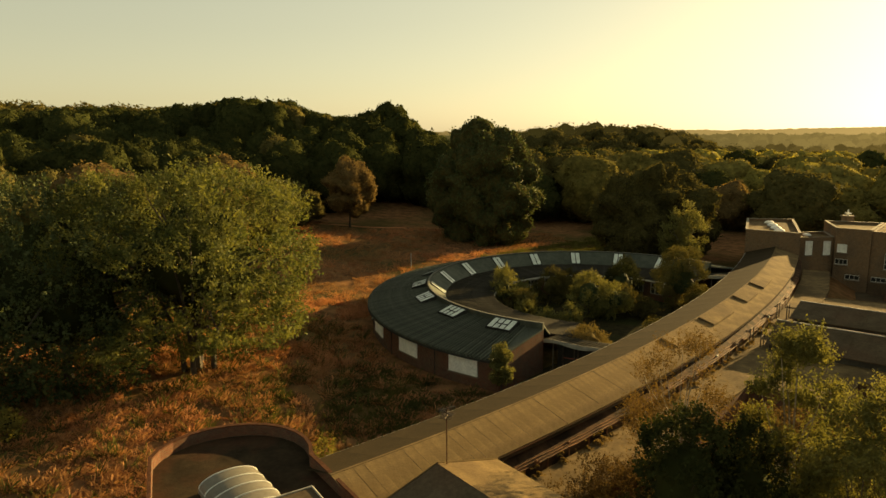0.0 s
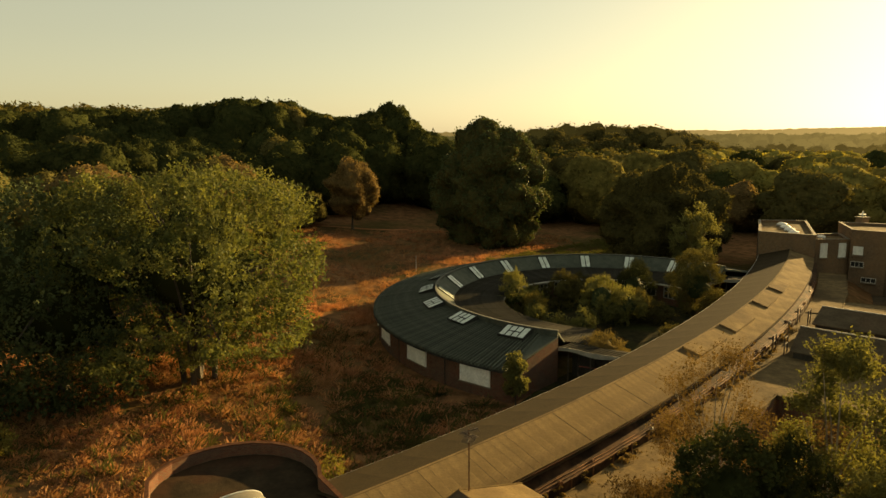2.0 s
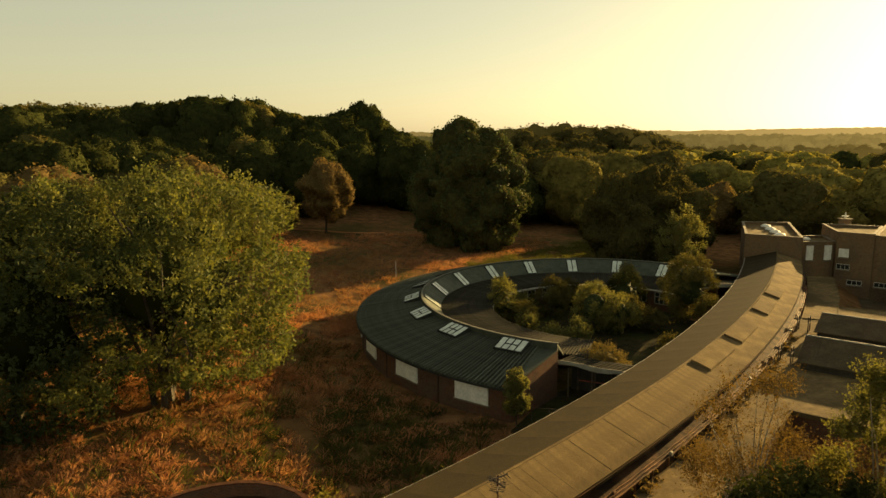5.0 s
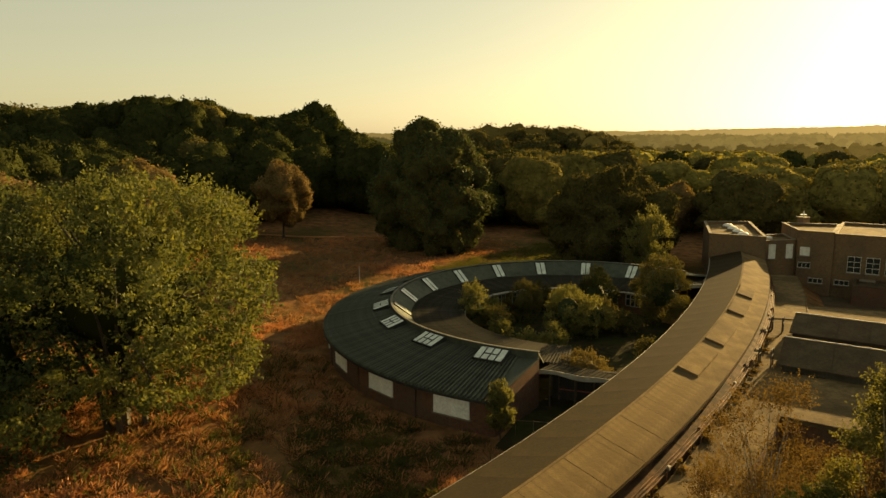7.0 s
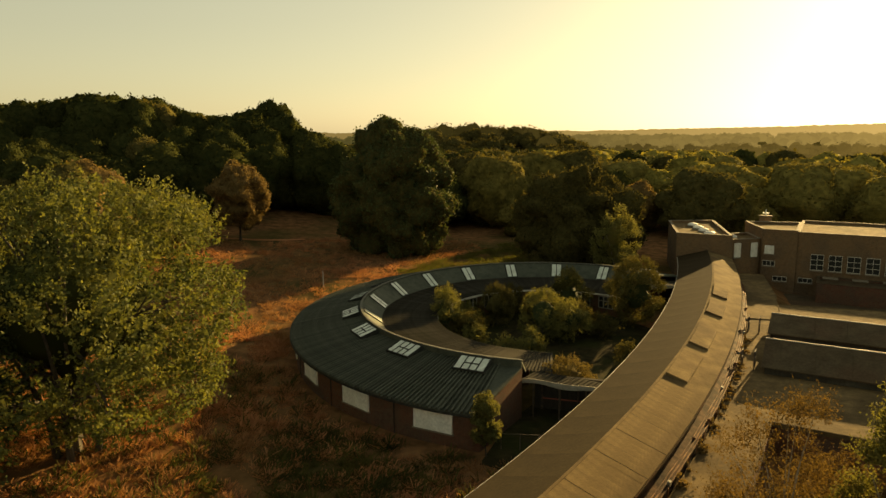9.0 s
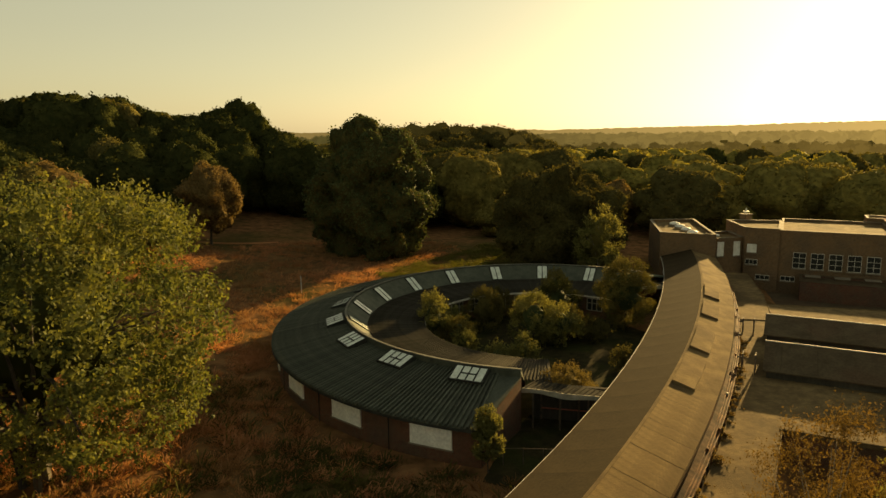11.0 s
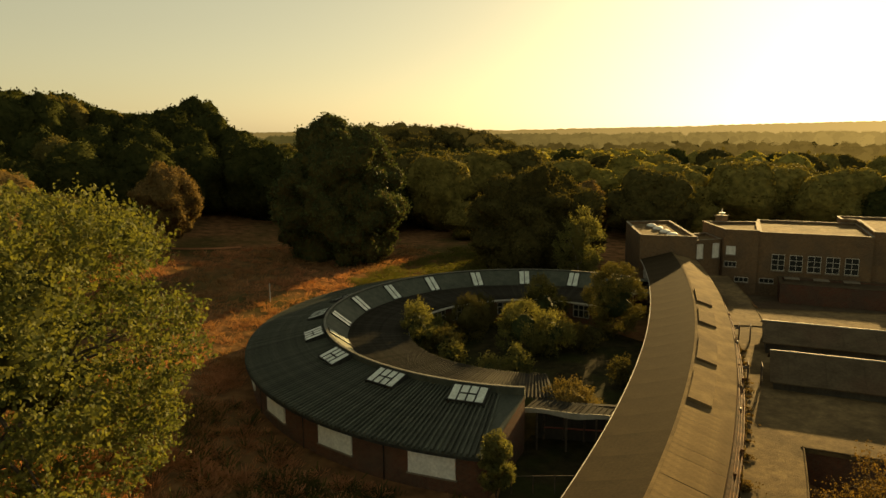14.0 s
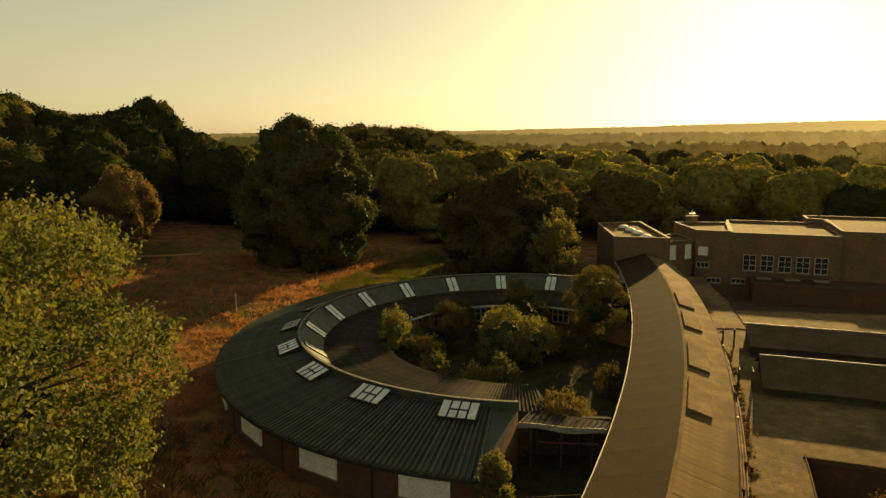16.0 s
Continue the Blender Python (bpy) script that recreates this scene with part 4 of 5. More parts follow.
def build_round_block():
    ob = thing("round_end_block", "dark flat-roofed block with rounded brick parapet", "building", kind="structure")
    left, right = [(-3.2, 22.0), (-5.45, 29.5)], [(2.8, 29.6), (6.6, 22.0)]
    arc = []
    for i in range(13):
        t = math.pi - math.pi * i / 12
        arc.append((-1.25 + 4.15 * math.cos(t) + 0.25 * (1 - abs(math.cos(t))), 29.9 + 3.9 * math.sin(t) - 0.5 * i / 12))
    out = [left[0]] + arc + [right[1]]
    cen = Vector((0.0, 26.5))
    n = len(out)
    inn = [Vector(p) + (cen - Vector(p)).normalized() * 0.26 for p in out]
    per, uvs = 0, []
    for i in range(n):
        uvs.append(per)
        per += (Vector(out[(i + 1) % n]) - Vector(out[i])).length
    top = 4.25
    V = [(*p, -1.5) for p in out] + [(*p, top) for p in out] + [(*p, top) for p in inn] + [(*p, 3.66) for p in inn]
    F = [(lv * n + i, (lv + 1) * n + i, (lv + 1) * n + (i + 1) % n, lv * n + (i + 1) % n) for lv in range(3) for i in range(n)]
    part("parapet", mesh("parapet", V, F, M["brick"], uv=[(uvs[i % n], V[i][2]) for i in range(len(V))]), ob, "red brick parapet, sunlit inside")
    part("roof_deck", mesh("roof_deck", *prism_data([tuple(p) for p in inn][::-1], 3.4, 3.664), M["deck"]), ob, "dark wet felt roof")
    cap = []
    for i in range(n - 1):
        a, b = Vector(out[i]), Vector(out[i + 1])
        ai, bi = Vector(inn[i]), Vector(inn[i + 1])
        cap.append(prism_data([tuple(a), tuple(ai), tuple(bi), tuple(b)][::1], top + 0.002, top + 0.07))
    part("coping", mesh("coping", *merge(cap), M["brick_edge"]), ob, "dark brick-on-edge coping")
    return ob


build_round_block()


def vault_light():
    """Barrel rooflight of milky sheets between pale ribs."""
    ob = thing("vault_rooflight", "barrel-vaulted milky rooflight with pale ribs", "rooflight", at=(-1.05, 27.85, 3.66), rz=-60)
    L, w, rise = 7.2, 2.8, 0.52
    n = 12
    bays = 8

    def arcv(x, r):
        return [(x, -w / 2 * math.cos(math.pi * i / n) * (1 + r), 0.25 + (rise + r) * math.sin(math.pi * i / n)) for i in range(n + 1)]
    for b in range(bays):
        V = arcv(b * L / bays + 0.03, 0) + arcv((b + 1) * L / bays - 0.03, 0)
        F = [(i, i + 1, n + 2 + i, n + 1 + i) for i in range(n)]
        part("glazing_sheet", mesh("glazing_sheet", V, F, M["vault_sheet"], smooth=True), ob)
    for b in range(bays + 1):
        part("rib", mesh("rib", *tube_data(arcv(b * L / bays, 0.02), [0.032] * (n + 1), 5), M["board"]), ob)
    for x in (0.0, L):
        V = arcv(x, -0.01)
        part("end_panel", mesh("end_panel", V, [tuple(range(n + 1))], M["pane"]), ob)
    part("kerb", mesh("kerb", *box_data(-0.05, -w / 2 - 0.06, -0.1, L + 0.05, w / 2 + 0.06, 0.25), M["coping"]), ob)


vault_light()


def roof_hut():
    """Corner of a lower lean-to beside the barrel light."""
    ob = thing("roof_hut", "small dark roof box with pale edge trim", "roof box")
    c, u, w = Vector((3.13, 25.56)), Vector((-0.89, -0.46)) * 3.2, Vector((0.43, -0.90)) * 3.2
    pl = [c, c + u, c + u + w, c + w]
    part("body", mesh("body", *prism_data([tuple(p) for p in pl], 3.0, 4.5), M["dark_felt"]), ob)
    for a, b in ((c, c + u), (c, c + w)):
        part("edge_trim", mesh("edge_trim", *tube_data([(a.x, a.y, 4.52), (b.x, b.y, 4.52)], [0.05, 0.05], 5), M["coping"]), ob, "pale metal edge")


roof_hut()


def gabled_block():
    ob = thing("gabled_block", "small gabled roof of tan felt, one slope coloured darker for shade", "building", kind="structure")
    a = Vector((8.72, 23.58, 6.3))
    d = Vector((0.493, -0.870, 0))          # along the ridge, towards the viewer
    s = Vector((0.870, 0.493, 0))
    b = a + d * 8.0
    e0, e1 = a + Vector((-3.3, -1.3, -1.5)), b + Vector((-3.3, -1.3, -1.5))
    f0, f1 = a + Vector((3.05, 1.96, -1.0)), b + Vector((3.05, 1.96, -1.0))
    dn = Vector((0, 0, 0.12))
    # The slope away from the sun gets a darker felt colour for its shade.
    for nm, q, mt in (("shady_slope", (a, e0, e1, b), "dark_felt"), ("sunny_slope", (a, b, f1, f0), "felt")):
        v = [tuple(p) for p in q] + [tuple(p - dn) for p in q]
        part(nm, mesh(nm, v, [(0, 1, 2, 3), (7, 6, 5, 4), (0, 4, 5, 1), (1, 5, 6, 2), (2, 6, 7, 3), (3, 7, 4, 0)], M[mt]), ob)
    for p, q, r, off in ((a, e0, f0, d * 0.2), (b, e1, f1, d * -0.35)):
        v = [p + off - dn, q + off - dn, Vector((q.x, q.y, -2)) + off, Vector((r.x, r.y, -2)) + off, r + off - dn]
        v += [w + d * 0.15 for w in v]
        part("gable_wall", mesh("gable_wall", [tuple(w) for w in v], [(0, 1, 2, 3, 4), (9, 8, 7, 6, 5)] + [(i, 5 + i, 5 + (i + 1) % 5, (i + 1) % 5) for i in range(5)], M["brick"]), ob)
    for q, r, k in ((e0, e1, 0.25), (f0, f1, -0.25)):
        pl = [q + d * 0.4, r - d * 0.4, r - d * 0.4 + s * k, q + d * 0.4 + s * k]
        part("side_wall", mesh("side_wall", *prism_data([(p.x, p.y) for p in pl], -2, q.z - 0.1), M["brick"]), ob)
    part("verge", mesh("verge", *merge([tube_data([a + Vector((0, 0, 0.02)), e0 + Vector((0, 0, 0.02))], [0.04, 0.04], 4), tube_data([a + Vector((0, 0, 0.02)), f0 + Vector((0, 0, 0.02))], [0.04, 0.04], 4)]), M["felt"]), ob, "worn verge trim")
    return ob


gabled_block()


def aerial():
    ob = thing("aerial_mast", "thin mast with two television aerials", "aerial", at=(9.15, 23.65, 6.1))
    part("mast", mesh("mast", *tube_data([(0, 0, -0.3), (0, 0, 2.75)], [0.03, 0.025], 6), M["pipe"]), ob)
    for z, rz in ((2.65, 20), (2.3, 70), (2.45, 120)):
        boom = part("boom", mesh("boom", *tube_data([(-0.35, 0, z), (0.4, 0, z + 0.05)], [0.03, 0.03], 5), M["steel"]), ob, "", pose(0, 0, 0, 0, 0, rz))
        for i in range(6):
            x = -0.3 + i * 0.13
            part("rod", mesh("rod", *tube_data([(x, -0.26, z + 0.02), (x, 0.26, z + 0.02)], [0.016, 0.016], 4), M["steel"]), boom)


aerial()

# ---------------------------------------------------------------- plants


def ico(sub):
    bm = bmesh.new()
    bmesh.ops.create_icosphere(bm, subdivisions=sub, radius=1.0)
    v = np.array([p.co[:] for p in bm.verts])
    f = np.array([[q.index for q in p.verts] for p in bm.faces])
    bm.free()
    return v, f


ICO1, ICO2, ICO3, ICO4, ICO5 = ico(1), ico(2), ico(3), ico(4), ico(5)


def fast_mesh(name, verts, faces_tri, quads, mats, mat_tri=0):
    """Mesh from numpy arrays: quads take material 0, triangles take material mat_tri."""
    me = bpy.data.meshes.new(name)
    nq, nt = len(quads), len(faces_tri)
    me.vertices.add(len(verts))
    me.vertices.foreach_set("co", np.asarray(verts, dtype=np.float32).ravel())
    loops = np.concatenate([np.asarray(quads, dtype=np.int32).ravel(), np.asarray(faces_tri, dtype=np.int32).ravel()])
    me.loops.add(len(loops))
    me.loops.foreach_set("vertex_index", loops)
    me.polygons.add(nq + nt)
    me.polygons.foreach_set("loop_start", np.concatenate([np.arange(nq) * 4, nq * 4 + np.arange(nt) * 3]).astype(np.int32))
    me.polygons.foreach_set("material_index", np.concatenate([np.zeros(nq), np.full(nt, mat_tri)]).astype(np.int32))
    me.polygons.foreach_set("use_smooth", np.concatenate([np.zeros(nq), np.ones(nt)]).astype(bool))
    for m in mats:
        me.materials.append(m)
    me.update(calc_edges=True)
    return me


def leaf_quads(rng, pts, outward, size, droop=0.0, flat=0.45):
    """A rhombic sprig at each point, its face turned mostly outward, its tip up and out."""
    n = len(pts)
    nor = outward * flat + rng.normal(size=(n, 3)) * (1 - flat) * 1.4
    nor /= np.linalg.norm(nor, axis=1, keepdims=True) + 1e-9
    tip = rng.normal(size=(n, 3)) + outward * 0.8 + np.array([0, 0, 0.5 - droop])
    tip -= nor * (tip * nor).sum(1, keepdims=True)
    tip /= np.linalg.norm(tip, axis=1, keepdims=True) + 1e-9
    sid = np.cross(nor, tip)
    s = (size * rng.uniform(0.6, 1.4, n))[:, None]
    V = np.empty((n, 4, 3))
    V[:, 0], V[:, 1], V[:, 2], V[:, 3] = pts - tip * s * 0.6, pts + sid * s * 0.42, pts + tip * s * 0.7, pts - sid * s * 0.42
    return V.reshape(-1, 3), np.arange(4 * n).reshape(n, 4)


def make_lumps(rng, h, r, base, count, shape=1.0, small=0.16, large=0.40, reach=1.08, jut=0, skirt=0):
    """Lumps that make up a crown: a broad middle and boughs of many sizes over it."""
    zc, zr = (h + base) / 2, (h - base) / 2
    L = [(0, 0, zc, r * 0.66, r * 0.66, zr * 0.72)]
    for _ in range(count):
        d = rng.normal(size=3)
        d /= np.linalg.norm(d)
        s = rng.uniform(small, large)
        k = rng.uniform(0.97, reach) - s
        taper = 1.0 - 0.22 * shape * max(0, d[2])
        L.append((d[0] * r * k * taper, d[1] * r * k * taper, zc + d[2] * zr * k, r * s, r * s, min(r, zr) * s * rng.uniform(0.6, 0.95)))
    for _ in range(jut):
        d = rng.normal(size=3)
        d[2] = abs(d[2]) * 0.8 - 0.25
        d /= np.linalg.norm(d)
        s, k = rng.uniform(0.16, 0.27), rng.uniform(0.88, 1.0)
        L.append((d[0] * r * k, d[1] * r * k, zc + d[2] * zr * k, r * s, r * s, r * s * 0.8))
    for _ in range(skirt):
        a, s, k = rng.uniform(0, 2 * math.pi), rng.uniform(0.15, 0.24), rng.uniform(0.5, 0.9)
        L.append((math.cos(a) * r * k, math.sin(a) * r * k, base + rng.uniform(0.9, 4.2), r * s, r * s, r * s * 0.62))
    return np.array(L)


def crown_mesh(name, seed, lumps, n, size, mat, core=0.80, inner=0.72, droop=0.0, sub=1, clump=6, spray=1.0, inside="core"):
    """Leaves in sprays: each spray starts on a bough's surface and reaches outward."""
    rng = np.random.default_rng(seed)
    c, rad = lumps[:, :3], lumps[:, 3:]
    w = rad[:, 0] * rad[:, 2]
    w[0] *= 0.5
    m = n // clump
    pick = rng.choice(len(lumps), m, p=w / w.sum())
    d = rng.normal(size=(m, 3))
    d /= np.linalg.norm(d, axis=1, keepdims=True)
    k = rng.uniform(inner, 1.0, m)[:, None]
    org = c[pick] + d * rad[pick] * k
    keep = np.ones(m, bool)
    for i in range(len(lumps)):
        q = (org - c[i]) / (rad[i] * 0.82)
        keep &= ~(((q * q).sum(1) < 1) & (pick != i))
    org, d = org[keep], d[keep]
    m = len(org)
    way = d + rng.normal(size=(m, 3)) * 0.35 + np.array([0, 0, 0.25 - droop])
    way /= np.linalg.norm(way, axis=1, keepdims=True)
    reach = size * rng.uniform(1.2, 4.0, m) * spray
    org, way, out, reach = (np.repeat(a, clump, axis=0) for a in (org, way, d, reach))
    pts = org + way * (reach * rng.uniform(-0.2, 1.0, len(org)))[:, None] + rng.normal(size=(len(org), 3)) * size * 0.75 * min(1.0, spray + 0.3) / max(1.0, spray * 0.75)
    lv, lq = leaf_quads(rng, pts, out, size, droop, 0.84 if spray < 0.6 else 0.45)
    tris, verts = [], [lv]
    off = len(lv)
    # Dark solids inside the boughs, coloured for the shade within the crown.
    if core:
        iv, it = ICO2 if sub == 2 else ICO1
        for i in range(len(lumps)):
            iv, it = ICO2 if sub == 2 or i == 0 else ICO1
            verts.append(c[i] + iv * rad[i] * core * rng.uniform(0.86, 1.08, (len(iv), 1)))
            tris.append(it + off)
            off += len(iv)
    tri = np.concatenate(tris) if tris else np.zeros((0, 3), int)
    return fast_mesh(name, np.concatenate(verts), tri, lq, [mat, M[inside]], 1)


def crown_skin(rng, lumps, net, rough=0.06):
    """One closed skin round all the boughs of a crown, pushed out from its middle."""
    iv, it = net
    c, rad = lumps[:, :3], lumps[:, 3:]
    mid = c[0]
    far = np.zeros(len(iv))
    for i in range(len(lumps)):
        o, d = (mid - c[i]) / rad[i], iv / rad[i]
        qa, qb, qc = (d * d).sum(1), (d * o).sum(1), (o * o).sum() - 1.0
        disc = qb * qb - qa * qc
        far = np.maximum(far, np.where(disc > 0, (-qb + np.sqrt(np.maximum(disc, 0))) / qa, 0))
    far *= 1 + rng.normal(size=len(iv)) * rough * 0.5 + rough * np.array([noise.noise((v[0] * 5, v[1] * 5, v[2] * 5 + lumps[-1][0])) for v in iv])
    return mid + iv * far[:, None], it


def mass_mesh(name, seed, lumps, n, size, mat, inside, net=None, lift=0.3, rough=0.06, flat=0.62, droop=0.0):
    """A full crown: its skin of boughs, and leaf sprigs standing out all over it."""
    rng = np.random.default_rng(seed)
    v, t = crown_skin(rng, lumps, net or ICO3, rough)
    e1, e2 = v[t[:, 1]] - v[t[:, 0]], v[t[:, 2]] - v[t[:, 0]]
    nor = np.cross(e1, e2)
    area = np.linalg.norm(nor, axis=1)
    nor /= area[:, None] + 1e-9
    pick = rng.choice(len(t), n, p=area / area.sum())
    a, b = rng.random(n), rng.random(n)
    over = a + b > 1
    a[over], b[over] = 1 - a[over], 1 - b[over]
    up = rng.uniform(-0.15, 1.0, n) ** 3 * lift
    pts = v[t[pick, 0]] + e1[pick] * a[:, None] + e2[pick] * b[:, None] + nor[pick] * up[:, None]
    lv, lq = leaf_quads(rng, pts, nor[pick], size, droop, flat)
    return fast_mesh(name, np.concatenate([lv, v]), t + len(lv), lq, [mat, inside], 1)


def shoot_mesh(name, seed, lumps, n, length, size, mat, inside, core=0.5, per=14, rise=0.5, wild=0.28, thin=0.0):
    """Leafy shoots: each stands on a bough, points outward and up, and carries its leaves along it."""
    rng = np.random.default_rng(seed)
    c, rad = lumps[:, :3], lumps[:, 3:]
    w = rad[:, 0] * rad[:, 2]
    w[0] *= 0.12
    pick = rng.choice(len(lumps), n, p=w / w.sum())
    d = rng.normal(size=(n, 3))
    d /= np.linalg.norm(d, axis=1, keepdims=True)
    org = c[pick] + d * rad[pick] * rng.uniform(0.55, 1.0, (n, 1))
    mid = np.array([0.0, 0.0, c[0][2] * 0.75])
    out = org - mid
    out /= np.linalg.norm(out, axis=1, keepdims=True) + 1e-9
    keep = (d * out).sum(1) > -0.25
    for i in range(len(lumps)):
        q = (org - c[i]) / (rad[i] * 0.78)
        keep &= ~(((q * q).sum(1) < 1) & (pick != i))
    if thin:
        keep &= np.array([noise.noise((p[0] * 0.45, p[1] * 0.45, p[2] * 0.45 + seed)) > rng.uniform(-1.1, 0.3) * thin for p in org])
    org, d, out = org[keep], d[keep], out[keep]
    m = len(org)
    way = d * 0.35 + out * 0.6 + rng.normal(size=(m, 3)) * wild + np.array([0, 0, rise])
    way /= np.linalg.norm(way, axis=1, keepdims=True)
    ln = length * rng.uniform(0.5, 1.4, m)
    org, way, ln, out = (np.repeat(a, per, axis=0) for a in (org, way, ln, out))
    t = rng.uniform(-0.15, 1.0, len(org))
    side = rng.normal(size=(len(org), 3))
    side -= way * (side * way).sum(1, keepdims=True)
    side /= np.linalg.norm(side, axis=1, keepdims=True)
    pts = org + way * (ln * t)[:, None] + side * (size * (1.25 - 0.7 * t))[:, None]
    lv, lq = leaf_quads(rng, pts, way * 0.5 + side * 0.6 + np.array([0, 0, 0.35]), size, 0.0, 0.6)
    verts, tris, off = [lv], [], len(lv)
    # Shrunken skin; near-black in the broad trees for the shade between boughs.
    if core:
        v, tt = crown_skin(rng, lumps[:30], ICO3, 0.05)
        verts.append(c[0] + (v - c[0]) * core)
        tris.append(tt + off)
    tri = np.concatenate(tris) if tris else np.zeros((0, 3), int)
    return fast_mesh(name, np.concatenate(verts), tri, lq, [mat, inside], 1)


def trunk_meshes(seed, h, base, lumps, rad, bark, limbs=6, stems=0):
    """The tapered trunk and its limbs, each limb reaching into a bough."""
    rng = np.random.default_rng(seed)
    top = max(base, 0) + (h - max(base, 0)) * 0.6
    pts = [(rng.normal() * 0.0025 * h, rng.normal() * 0.0025 * h, -0.5 + (top + 0.5) * t) for t in np.linspace(0, 1, 7)]
    out = [mesh("trunk", *tube_data(pts, [rad * (1.35 if i == 0 else 1) * (1 - 0.8 * i / 6) for i in range(7)], 8), bark)]
    for k in range(stems):
        a = 2 * math.pi * (k + rng.uniform(-0.2, 0.2)) / stems
        foot, lean = rad * rng.uniform(2.0, 4.0), h * rng.uniform(0.16, 0.26)
        path = [(math.cos(a) * (foot + lean * t * t), math.sin(a) * (foot + lean * t * t), -0.4 + h * 0.62 * t) for t in np.linspace(0, 1, 6)]
        out.append(mesh("stem", *tube_data(path, [rad * (0.62 - 0.5 * i / 5) for i in range(6)], 7), bark))
    pick = rng.permutation(len(lumps) - 1)[:limbs] + 1 if len(lumps) > 1 else []
    for i in pick:
        s = Vector(pts[rng.integers(2, 5)])
        e = Vector(lumps[i][:3])
        mid = s.lerp(e, 0.5) + Vector((0, 0, 0.06 * h))
        out.append(mesh("limb", *tube_data([s, mid, e], [rad * 0.42, rad * 0.28, rad * 0.1], 6), bark))
    return out


def tree(name, label, category, x, y, h, r, leaf, n, size, seed, base=None, count=26, rad=None, bark="bark", z=None, group="", core=0.8, droop=0.0, inner=0.72, lumps=None, sub=1, limbs=8, spray=1.0, clump=6, inside="core", shape=1.0, small=0.16, large=0.40, reach=1.08, jut=0, style="spray", net=None, per=14, rise=0.5, length=0.9, thin=0.0, lift=0.3, skirt=0, stems=0):
    rng = np.random.default_rng(seed)
    base = 0.14 * h if base is None else base
    lumps = make_lumps(rng, h, r, base, count, shape, small, large, reach, jut, skirt) if lumps is None else lumps
    ob = thing(name, label, category, group, at=(x, y, ground_z(x, y) if z is None else z))
    for k, me in enumerate(trunk_meshes(seed, h, base, lumps, rad or h * 0.022, M[bark], limbs, stems)):
        part(me.name.split(".")[0], me, ob)
    if style == "mass":
        me = mass_mesh("crown", seed + 7, lumps, n, size, M[leaf], M[inside], net, lift, droop=droop)
    elif style == "shoots":
        me = shoot_mesh("crown", seed + 7, lumps, n, length, size, M[leaf], M[inside], core, per, rise, thin=thin)
    else:
        me = crown_mesh("crown", seed + 7, lumps, n, size, M[leaf], core, inner, droop, sub, clump, spray, inside)
    part("crown", me, ob)
    return ob


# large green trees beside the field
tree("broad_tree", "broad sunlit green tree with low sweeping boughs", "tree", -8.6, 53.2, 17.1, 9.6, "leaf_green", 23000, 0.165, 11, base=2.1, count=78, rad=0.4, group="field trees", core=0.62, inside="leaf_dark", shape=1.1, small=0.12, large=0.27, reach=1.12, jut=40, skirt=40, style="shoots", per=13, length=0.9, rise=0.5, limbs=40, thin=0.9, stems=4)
# The next two trees have leaves darkened in colour for the clump's shade.
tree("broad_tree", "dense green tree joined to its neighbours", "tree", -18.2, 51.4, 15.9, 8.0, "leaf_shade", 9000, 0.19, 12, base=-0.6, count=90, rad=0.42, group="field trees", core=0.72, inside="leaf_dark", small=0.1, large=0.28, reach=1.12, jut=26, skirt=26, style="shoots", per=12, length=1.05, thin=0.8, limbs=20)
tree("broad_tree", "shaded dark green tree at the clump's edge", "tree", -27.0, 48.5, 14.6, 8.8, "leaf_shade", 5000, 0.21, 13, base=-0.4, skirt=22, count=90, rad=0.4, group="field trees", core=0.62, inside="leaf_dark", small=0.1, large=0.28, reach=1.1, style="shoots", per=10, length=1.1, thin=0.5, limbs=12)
# single trees in the field
tree("tall_tree", "tall dark broadleaf tree standing on the field", "tree", 28.0, 118.8, 23.4, 10.3, "leaf_shade", 26000, 0.3, 21, base=-3.5, count=80, rad=0.6, inside="crown_umber", small=0.14, large=0.3, shape=1.3, reach=1.06, style="mass", net=ICO5, lift=0.75)
tree("brown_tree", "small rust-brown tree on a bare trunk", "tree", 3.0, 129.0, 14.0, 5.2, "leaf_brown", 13000, 0.2, 22, base=1.6, count=44, rad=0.22, inside="crown_brown", reach=1.05, small=0.16, large=0.32, style="mass", net=ICO4, lift=0.5)
tree("round_tree", "rounded olive tree behind the ring building", "tree", 53.0, 101.5, 15.6, 10.2, "leaf_umber", 24000, 0.28, 23, base=-2.5, count=80, rad=0.5, inside="crown_umber", small=0.14, large=0.3, shape=0.6, reach=1.06, style="mass", net=ICO5, lift=0.7)
tree("pale_birch", "slender yellow-green birch beside the round tree", "tree", 51.9, 88.9, 11.0, 3.2, "leaf_pale", 2200, 0.17, 24, base=0.4, count=44, rad=0.15, bark="birch_bark", core=0.55, inside="leaf_olive", style="shoots", per=10, length=0.8, small=0.14, large=0.34, shape=2.2)
